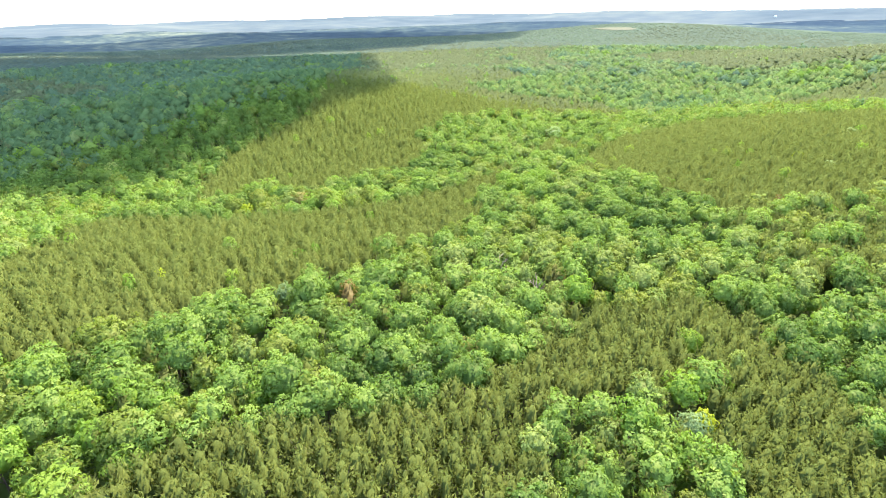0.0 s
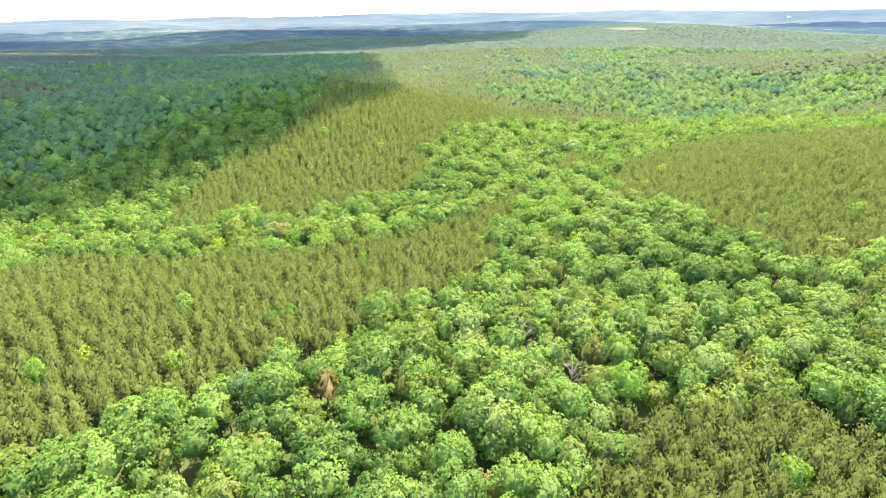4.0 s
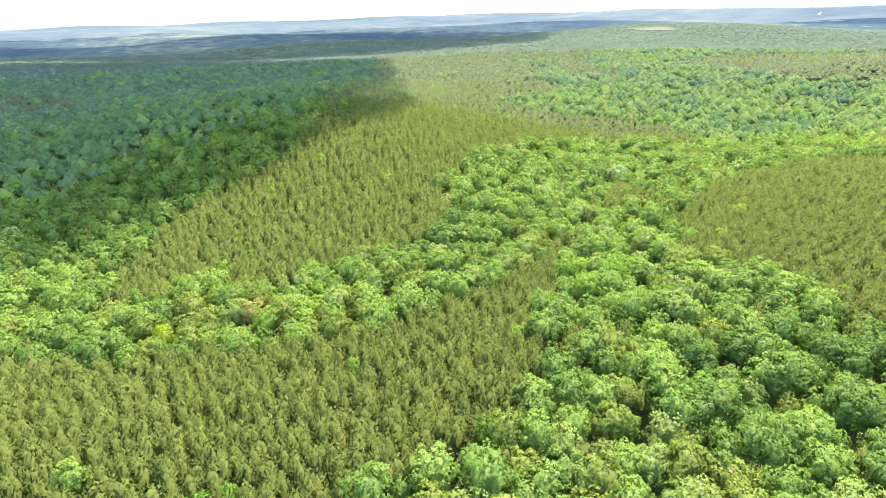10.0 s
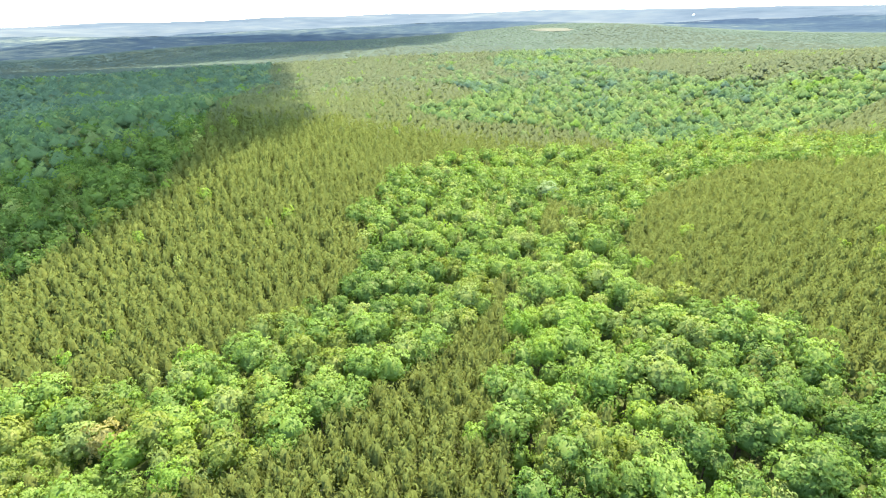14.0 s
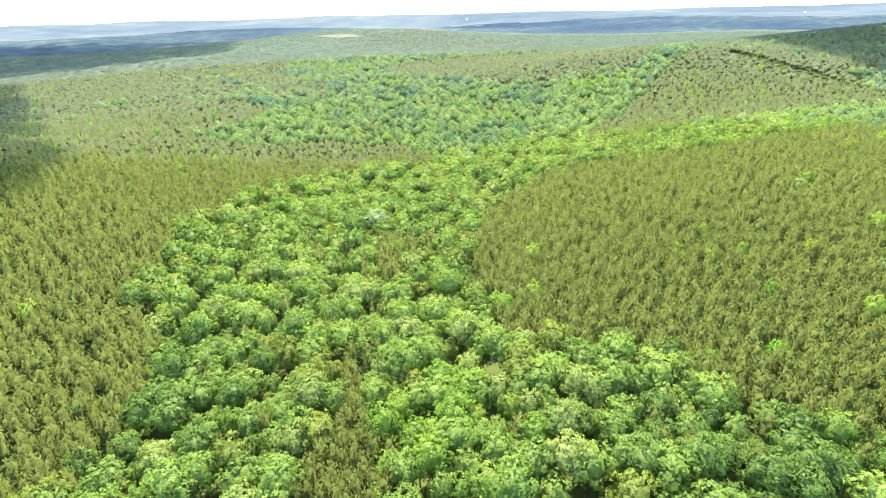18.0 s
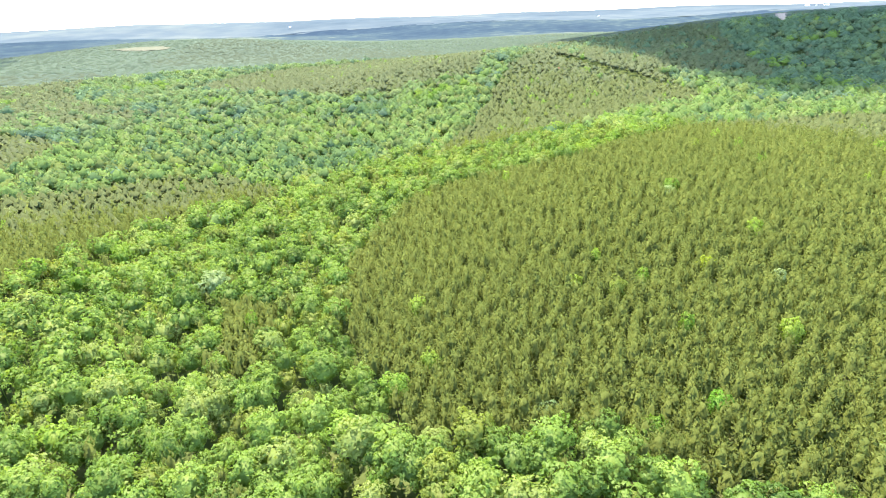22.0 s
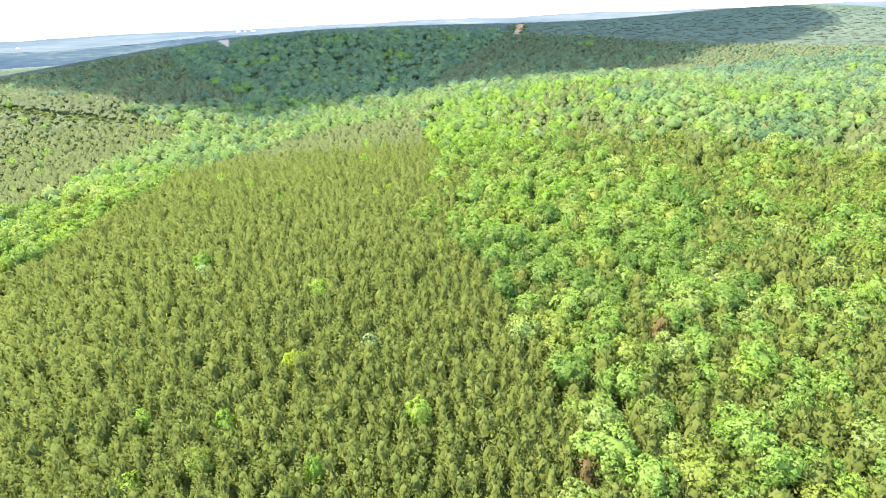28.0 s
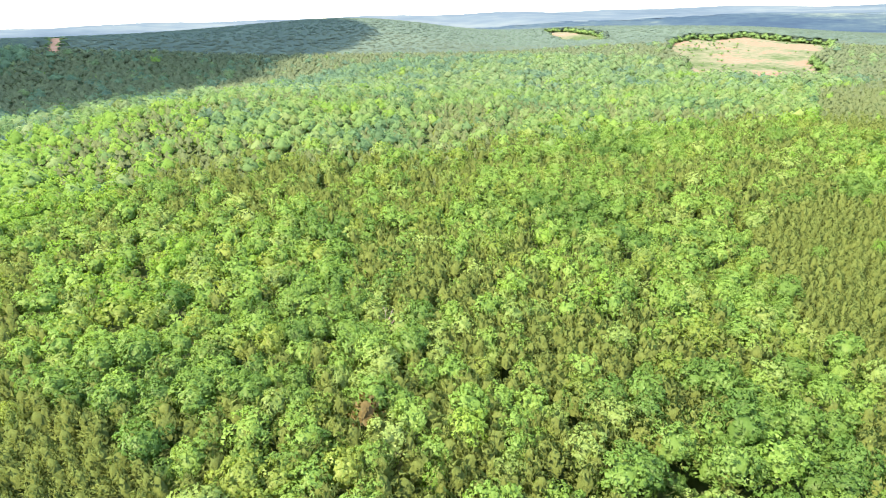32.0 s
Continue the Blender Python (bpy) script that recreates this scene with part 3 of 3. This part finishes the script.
pine_near = [pine_crown(134, 0.58, (4, 5), rx=2.3, slim=0.45) for _ in range(8)]
pine_mid = [joined([pine_crown(40, 0.85, (3, 6), rx=2.3), spike(12, 0.2)]) for _ in range(6)]
wood_pine_near = [pine_crown(190, 0.7, (4, 6), 18.8, 11.8, 3.2) for _ in range(6)]
wood_pine_mid = [joined([pine_crown(56, 1.1, (3, 6), 18.8, 11.8, 3.2), spike(12, 0.2)]) for _ in range(5)]
pine_far = [pine_crown(6, 1.2, (2, 6), rx=2.9) for _ in range(6)]
broad_near = [broad_crown(44, 20, 0.37) for _ in range(8)]
broad_mid = [joined([broad_crown(30, 9, 0.5, core=(3, 5), inner=0.64, big=(0.19, 0.34)), spike(12, 0.3)]) for _ in range(6)]
broad_far = [broad_crown(7, 3, 1.15, core=(2, 6), inner=0.9, rx=4.3, big=(0.25, 0.4)) for _ in range(6)]


def stand(name, label, templates, x, y, material, size, tall, spin, tint, sink=0.0):
    if len(x):
        co, tri, ti, nor = spread(templates, x, y, ground_z(x, y) - sink, size, tall, spin, tint)
        tagged(new(name, mesh_of(name, co, tri, material, ti, True, nor)), label, "trees", kind="stuff")


# pines
size, spin, tint = looks(len(px), 0.8, 1.25)
tall = rng.uniform(0.93, 1.06, len(px))
wide_ = in_wood(px, py)
d = off_flight(px, py) + rng.normal(0, 16, len(px))
size = size * np.where(d > FARTHEST, 1.9, np.where(d > 320, 1.35, 1.0))
behind = (py < 45) & (px < 80)
n_, m_, f_ = (d < 130) & ~behind, (d >= 130) & (d < MID) & ~behind, (d >= MID) | behind
single = np.zeros(len(px), bool)
single[np.argsort(d + 1000 * ((np.abs(px) > 110) | (py < 60)))[:300]] = True
single &= ~wide_
n_ &= ~single
# beyond 260 and 500 m the needles carry painted haze
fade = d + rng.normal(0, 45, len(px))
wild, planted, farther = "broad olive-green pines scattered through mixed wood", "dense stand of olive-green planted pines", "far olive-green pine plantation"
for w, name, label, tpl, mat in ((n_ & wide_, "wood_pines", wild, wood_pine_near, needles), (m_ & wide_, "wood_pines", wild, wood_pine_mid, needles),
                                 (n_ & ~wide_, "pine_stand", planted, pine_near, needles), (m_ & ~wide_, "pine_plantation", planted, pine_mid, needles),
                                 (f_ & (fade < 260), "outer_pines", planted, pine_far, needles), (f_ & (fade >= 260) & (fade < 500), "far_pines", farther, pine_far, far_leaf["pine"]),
                                 (f_ & (fade >= 500), "distant_pines", "distant olive-green pine plantation greyed by painted haze", pine_far, distant_leaf["pine"])):
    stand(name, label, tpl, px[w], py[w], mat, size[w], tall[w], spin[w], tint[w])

# broadleaf trees: most are mid green, some darker, some lime
hsize, hspin, htint = looks(len(hx), 0.66, 1.38)
htall = 0.55 * hsize + rng.uniform(0.36, 0.55, len(hx))
hsize = np.where(off_flight(hx, hy) > FARTHEST, hsize * 1.25, hsize)
stray = any_of(PINES, hx, hy) & ~inside(OAK_CLUMP, hx, hy)
hsize = np.where(stray, hsize * 0.66, hsize)
htall = np.where(stray, rng.uniform(1.02, 1.15, len(hx)), htall)
lime = inside(YOUNG, hx, hy) & (rng.uniform(size=len(hx)) < 0.8)
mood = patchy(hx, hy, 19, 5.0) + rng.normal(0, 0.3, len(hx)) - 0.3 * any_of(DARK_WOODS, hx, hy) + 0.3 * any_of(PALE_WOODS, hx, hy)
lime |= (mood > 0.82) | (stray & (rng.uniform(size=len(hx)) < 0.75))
# cloud-shaded ridge and west wood: shade and haze put in as dark leaf colour
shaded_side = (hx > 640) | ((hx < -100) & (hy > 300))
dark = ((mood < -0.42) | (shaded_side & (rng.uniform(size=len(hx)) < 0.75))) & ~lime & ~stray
kinds = rng.uniform(size=len(hx)) + 0.12 * any_of(PALE_WOODS, hx, hy)
silver = ~lime & ~dark & (kinds + 0.12 * patchy(hx, hy, 23, 8.0) < 0.17)
olive = ~lime & ~dark & (kinds + 0.12 * patchy(hx, hy, 27, 3.0) > 0.86)
hd = off_flight(hx, hy) + rng.normal(0, 16, len(hx))
hbehind = (hy < 45) & (hx < 80)
hn, hm, hf = (hd < NEAR) & ~hbehind, (hd >= NEAR) & (hd < MID) & ~hbehind, (hd >= MID) | hbehind
hsingle = np.zeros(len(hx), bool)
hsingle[np.argsort(hd + 1000 * ((hy < 60) | dark | silver | olive))[:360]] = True
# far and distant crowns get the leaf colours with haze mixed in
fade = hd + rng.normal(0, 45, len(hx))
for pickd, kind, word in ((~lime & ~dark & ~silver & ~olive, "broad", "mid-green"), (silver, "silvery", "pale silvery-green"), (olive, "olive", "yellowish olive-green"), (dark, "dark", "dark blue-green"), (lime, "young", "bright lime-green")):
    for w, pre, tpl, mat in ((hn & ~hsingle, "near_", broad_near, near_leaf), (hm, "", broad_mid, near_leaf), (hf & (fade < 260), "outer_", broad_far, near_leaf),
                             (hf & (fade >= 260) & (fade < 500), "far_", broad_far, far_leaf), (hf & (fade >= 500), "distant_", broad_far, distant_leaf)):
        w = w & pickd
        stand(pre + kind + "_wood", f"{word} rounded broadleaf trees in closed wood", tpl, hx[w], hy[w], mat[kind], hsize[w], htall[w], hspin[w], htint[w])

# far crowns on the hills beyond
fx, fy = grid(15.5, -1500, 1800, -1500, 2000, 0.4)
ok = seen_ground(fx, fy) & (off_flight(fx, fy) >= 945) & (np.hypot(fx - 60, fy - 200) < 1700) & ~bare(fx, fy)
fx, fy = fx[ok], fy[ok]
fs, fspin, ft = looks(len(fx), 1.7, 2.4)
far_tpl = []
for _ in range(5):
    body, faces_, way = ball(3, 5, 5.2, 4.2, 8.8, 0.16)
    far_tpl.append((body, faces_, unit(0.45 * way + [0, 0, 0.7])))
pinish = patchy(fx, fy, 120, 1.0) > 0.1
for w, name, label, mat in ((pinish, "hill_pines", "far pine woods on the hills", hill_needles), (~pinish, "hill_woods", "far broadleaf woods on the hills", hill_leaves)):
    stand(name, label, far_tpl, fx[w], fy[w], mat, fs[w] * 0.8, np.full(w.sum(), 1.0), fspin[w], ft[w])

bx, by = grid(9.5, -700, 100, -700, 500, 0.4)
ok = ~seen_ground(bx, by) & (off_flight(bx, by) < 520)
bx, by = bx[ok], by[ok]
bs, bspin, bt = looks(len(bx), 1.0, 1.7)
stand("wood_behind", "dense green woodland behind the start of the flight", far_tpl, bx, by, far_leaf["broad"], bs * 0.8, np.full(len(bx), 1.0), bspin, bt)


# ---- single trees that the flight passes nearest ----
def tree_kind(name, label, category, crown, crown_mat, height, foot, group):
    thing = new(name)
    tagged(thing, label, category, group)
    co, tri = stem(height, foot)
    for part_name, me in (("trunk", mesh_of("trunk", co, tri, bark)), ("crown", mesh_of("crown", crown[0], crown[1], crown_mat, None, True, crown[2]))):
        new(part_name, me).parent = thing
    return thing


def plant(first, x, y, s, t, spin):
    used = set()
    for i in range(len(x)):
        z = float(ground_z(x[i], y[i]))
        m = pose(float(x[i]), float(y[i]), z, 0, 0, math.degrees(spin[i]))
        k = first[i % len(first)]
        if k.name in used:
            ob = copy_thing(k, m)
            ob.matrix_basis = m @ Matrix.Diagonal((s[i], s[i], t[i], 1))
        else:
            k.matrix_basis = m @ Matrix.Diagonal((s[i], s[i], t[i], 1))
            used.add(k.name)


w = np.flatnonzero(single)
plant([tree_kind("pine_tree", "tall planted pine with a tufted olive-green crown", "pine tree", c, needles_own, 17.5, 0.17, "planted pines") for c in pine_near], px[w], py[w], size[w], tall[w], spin[w])
w = np.flatnonzero(hsingle & ~lime)
plant([tree_kind("broadleaf_tree", "rounded mid-green broadleaf tree in closed wood", "tree", c, leaf_oak_own, 14.5, 0.28, "broadleaf trees") for c in broad_near], hx[w], hy[w], hsize[w], htall[w], hspin[w])
w = np.flatnonzero(hsingle & lime)
plant([tree_kind("young_broadleaf_tree", "bright lime-green broadleaf tree among darker trees", "tree", c, leaf_lime_own, 14.5, 0.24, "lime-green trees") for c in broad_near[:3]], hx[w], hy[w], hsize[w], htall[w], hspin[w])


def bare_crown():
    """Forked grey branches with a few dry twigs."""
    co, tri = [], []

    def limb(a, b, r0, r1):
        a, b = np.array(a, float), np.array(b, float)
        u = unit(np.cross(b - a, [0.3, 0.5, 0.81]))
        v = unit(np.cross(b - a, u))
        k = len(co)
        for p_, r in ((a, r0), (b, r1)):
            co.extend(p_ + r * (math.cos(t) * u + math.sin(t) * v) for t in (0, 1.57, 3.14, 4.71))
        for q in range(4):
            w_ = (q + 1) % 4
            tri.extend([(k + q, k + w_, k + 4 + w_), (k + q, k + 4 + w_, k + 4 + q)])

    for n in range(13):
        t, z = n * 2.4, 9 + 0.5 * n
        a = (0, 0, z)
        b = (2.0 * math.cos(t), 2.0 * math.sin(t), z + 2.2)
        limb(a, b, 0.16, 0.1)
        for m_ in range(4):
            t2, g = t + rng.uniform(-0.8, 0.8), rng.uniform(1.2, 2.4)
            limb(b, (b[0] + g * math.cos(t2), b[1] + g * math.sin(t2), b[2] + rng.uniform(0.2, 2.0)), 0.09, 0.03)
    return np.array(co), np.array(tri)


leaf_gold = leaf_material("golden_leaves", (0.2, 0.29, 0.02), (0.28, 0.36, 0.025), (0.36, 0.41, 0.03), per_object=True)
leaf_tan = leaf_material("tan_leaves", (0.17, 0.178, 0.05), (0.215, 0.212, 0.06), (0.255, 0.245, 0.075), per_object=True)
leaf_pale = leaf_material("pale_leaves", (0.13, 0.21, 0.08), (0.19, 0.28, 0.11), (0.25, 0.33, 0.14), per_object=True)
leaf_deep = leaf_material("deep_green_leaves", (0.05, 0.11, 0.02), (0.07, 0.15, 0.025), (0.09, 0.17, 0.03), per_object=True)
leaf_vivid = leaf_material("vivid_leaves", (0.06, 0.17, 0.02), (0.085, 0.22, 0.024), (0.12, 0.27, 0.03), per_object=True)
STANDOUT = {
    "dead": ("dead_tree", "dead grey-brown tree with bare forked branches", dead_wood),
    "rust": ("browning_pine", "dying pine with rust-brown needles", rust_needles),
    "tan": ("tan_broadleaf_tree", "broadleaf tree with tan, faded leaves", leaf_tan),
    "gold": ("golden_tree", "bright golden-yellow broadleaf tree", leaf_gold),
    "lime": ("lime_tree", "bright lime-green tree standing out of the wood", leaf_lime_own),
    "vivid": ("vivid_green_tree", "small vivid-green broadleaf tree among olive pines", leaf_vivid),
    "pale": ("silvery_tree", "pale silvery-green broadleaf tree", leaf_pale),
    "dark": ("dark_round_tree", "large round deep-green tree at the wood's edge", leaf_deep),
}
for n, (x0, y0, kind, k0) in enumerate(MARKED):
    name, label, mat = STANDOUT[kind]
    thing = tagged(new(name), label, "tree")
    co, tri = stem(15, 0.25)
    new("trunk", mesh_of("trunk", co, tri, dead_wood if kind == "dead" else bark)).parent = thing
    if kind == "dead":
        me = mesh_of("branches", *bare_crown(), mat)
    else:
        c = pine_near[n % 8] if kind == "rust" else broad_near[n % 8]
        me = mesh_of("crown", c[0], c[1], mat, None, True, c[2])
    new("branches" if kind == "dead" else "crown", me).parent = thing
    wide = k0 * (1.3 if kind == "rust" else 1.0)
    thing.matrix_basis = pose(x0, y0, float(ground_z(x0, y0)), 0, 0, 47 * n) @ Matrix.Diagonal((wide, wide, 0.62 + 0.42 * k0, 1))

# ---- clearings ----
def patch(name, label, poly, material, lift, step=14.0):
    """A piece of open ground, lift metres above the forest floor."""
    p = np.array(poly, float)
    gx, gy = np.meshgrid(np.arange(p[:, 0].min(), p[:, 0].max() + step, step), np.arange(p[:, 1].min(), p[:, 1].max() + step, step), indexing="ij")
    i, j = np.meshgrid(np.arange(gx.shape[0] - 1), np.arange(gx.shape[1] - 1), indexing="ij")
    k = gx.shape[1]
    q = np.stack([i * k + j, (i + 1) * k + j, (i + 1) * k + j + 1, i * k + j + 1], -1).reshape(-1, 4)
    q = q[inside(poly, gx, gy).ravel()[q].all(1)]
    if len(q):
        tagged(new(name, mesh_of(name, np.stack([gx, gy, ground_z(gx, gy) + lift], -1).reshape(-1, 3), q, material, smooth=True)), label, "clearing", kind="structure")


patch("clearing", "sandy clearing with dry grass and wheel tracks", CLEARING, sand, 0.6, 9.0)
patch("clearing_far", "bare sandy opening in the woods", CLEARING_FAR, sand, 0.6, 9.0)
# field, firebreak and track: lifted to suit the camera's view over the trees
patch("field", "pale mown hay field beyond the woods", FIELD, hay, 12.5, 5.0)
patch("firebreak", "red clay firebreak cut through the wooded ridge", FIREBREAK, red_clay, 10, 6.0)
patch("dirt_track", "pale dirt track up the wooded ridge", TRACK, pale_sand, 12, 4.0)
patch("clay_pad", "small bare pad of orange clay at the wood's edge", CLAY_PAD, red_clay, 0.4, 4.0)
patch("forest_road", "grassy forest road between pine stands", FOREST_ROAD, sand, 0.4, 6.0)

# bushes and young trees left standing in the clearing
cx, cy = grid(17, 150, 480, -1050, -480, 0.5)
ok = inside(CLEARING, cx, cy) & (patchy(cx, cy, 38, 4.0) + rng.normal(0, 0.25, len(cx)) > 0.1)
cx, cy = cx[ok], cy[ok]
cs, cspin, ct = looks(len(cx), 0.2, 0.8)
stand("clearing_bushes", "scattered green bushes and young trees on bare soil", broad_far, cx, cy, far_leaf["broad"], cs, cs * 0.6, cspin, ct, 2.0)

# low trees and shrubs along the edges of the openings
for poly in (CLEARING, CLEARING_FAR, FIREBREAK):
    ex, ey = [], []
    for (ax, ay), (bx, by) in zip(poly, poly[1:] + poly[:1]):
        n = max(2, int(math.hypot(bx - ax, by - ay) / 2.6))
        t = (np.arange(n) + rng.uniform(0, 1, n)) / n
        ex.append(ax + t * (bx - ax) + rng.uniform(-4, 4, n)), ey.append(ay + t * (by - ay) + rng.uniform(-5, 5, n))
    ex, ey = np.concatenate(ex), np.concatenate(ey)
    es, espin, et = looks(len(ex), 0.7, 1.3)
    stand("edge_trees", "low green trees and shrubs along the edge of an opening", broad_far, ex, ey, far_leaf["broad"], es, es * 0.85, espin, et, 6.5)

FAR_HOUSES = [(3427, 834, 70, 26), (3433, 797, 20, 18), (3439, 755, 95, 30), (1818, 3006, 40, 24), (3103, 1805, 10, 20)]
# far white farm buildings on the open slopes
house_wall = rough_material("white_siding", [(0.3, (0.7, 0.7, 0.68)), (0.7, (0.8, 0.8, 0.78))], (0.3, 2.0), bump=0.0)
house_roof = rough_material("metal_roofing", [(0.3, (0.5, 0.5, 0.52)), (0.7, (0.62, 0.62, 0.64))], (0.3, 2.0), rough=0.5, bump=0.0)
for hx0, hy0, turn_, long_ in FAR_HOUSES:
    house = tagged(new("farm_building"), "far white farm building with a pale metal roof", "building", "far farm buildings")
    a, b, c, e = long_ * 0.38, 5.0, 4.0, 6.8
    walls = np.array([(sx * a, sy * b, z) for z in (-3, c) for sx, sy in ((-1, -1), (1, -1), (1, 1), (-1, 1))] + [(-a, 0, e), (a, 0, e)], float)
    wall_tri = np.array([(0, 1, 5), (0, 5, 4), (2, 3, 7), (2, 7, 6), (1, 2, 6), (1, 6, 5), (3, 0, 4), (3, 4, 7), (5, 6, 9), (7, 4, 8)])
    roof = np.array([(sx * (a + 0.6), y, z + dz) for dz in (0.05, 0.35) for y, z in ((-b - 0.7, c - 0.4), (0, e), (b + 0.7, c - 0.4)) for sx in (-1, 1)], float)
    roof_tri = np.array([(6, 7, 9), (6, 9, 8), (8, 9, 11), (8, 11, 10), (0, 3, 1), (0, 2, 3), (2, 5, 3), (2, 4, 5), (0, 1, 7), (0, 7, 6), (4, 11, 5), (4, 10, 11)])
    new("wall", mesh_of("wall", walls, wall_tri, house_wall)).parent = house
    new("roof", mesh_of("roof", roof, roof_tri, house_roof)).parent = house
    house.matrix_basis = pose(hx0, hy0, float(ground_z(hx0, hy0)) + 6.5, 0, 0, turn_)

# ---- clouds that shade parts of the woods ----
def cloud(outline, high=1300.0, step=62.0):
    """A flat-bottomed heap of rounded lobes; outline: the stretch of woods that lies in its shade."""
    shift = (high - 25) / math.tan(SUN_EL)
    p = np.array(outline, float)
    gx, gy = np.meshgrid(np.arange(p[:, 0].min(), p[:, 0].max(), step), np.arange(p[:, 1].min(), p[:, 1].max(), step * 0.87))
    gx = (gx + (np.arange(gx.shape[0]) % 2)[:, None] * step / 2).ravel()
    gy = gy.ravel()
    r_ = random.Random(len(outline))
    bm = bmesh.new()
    for x, y in zip(gx, gy):
        x, y = x + r_.uniform(-12, 12), y + r_.uniform(-12, 12)
        near = min(abs((bx - ax) * (ay - y) - (ax - x) * (by - ay)) / math.hypot(bx - ax, by - ay) if 0 <= ((x - ax) * (bx - ax) + (y - ay) * (by - ay)) <= (bx - ax) ** 2 + (by - ay) ** 2
                   else math.hypot(x - ax, y - ay) for (ax, ay), (bx, by) in zip(outline, outline[1:] + outline[:1]))
        if not inside(outline, np.array([x]), np.array([y]))[0] or near < 14:
            continue
        size_ = min(near * 1.05, 62 * r_.uniform(0.9, 1.3))
        m = Matrix.Translation((x + shift * math.sin(SUN_AZ), y + shift * math.cos(SUN_AZ), high + 0.4 * min(near, 200))) @ Matrix.Diagonal((size_, size_, size_ * 0.7, 1))
        bmesh.ops.create_icosphere(bm, subdivisions=2, radius=1.0, matrix=m)
    for v in bm.verts:
        w_ = noise.noise(v.co / 60) * 10 + noise.noise(v.co / 22) * 5
        v.co += Vector((w_, w_ * 0.7, abs(w_)))
        v.co.z = max(v.co.z, high - 12 + 0.1 * w_)
    me = bpy.data.meshes.new("cloud")
    bm.to_mesh(me)
    bm.free()
    me.materials.append(cloud_white)
    me.polygons.foreach_set("use_smooth", np.ones(len(me.polygons), bool))
    return tagged(new("cloud", me), "white flat-bottomed cumulus cloud drifting over the woods", "cloud", "cumulus clouds")


cloud([(-400, 285), (-232, 300), (-165, 315), (-155, 350), (-125, 384), (-100, 402), (-78, 444), (-44, 480), (-26, 530), (-50, 680), (-55, 820), (-95, 1046), (-125, 1255), (-700, 1400), (-1300, 1300), (-1100, 700), (-700, 350)])
cloud([(-1700, 1420), (-125, 1330), (200, 1400), (330, 1750), (380, 2300), (-300, 2700), (-1900, 2300)], 1300.0, 90.0)
cloud([(720, 570), (655, 480), (605, 400), (590, 345), (615, 290), (650, 205), (672, 121), (610, 85), (548, 42), (620, 0), (690, -70), (745, -161), (850, -290), (915, -525), (1000, -700), (1600, -900), (1800, 0), (1600, 700), (1100, 900), (850, 700)])
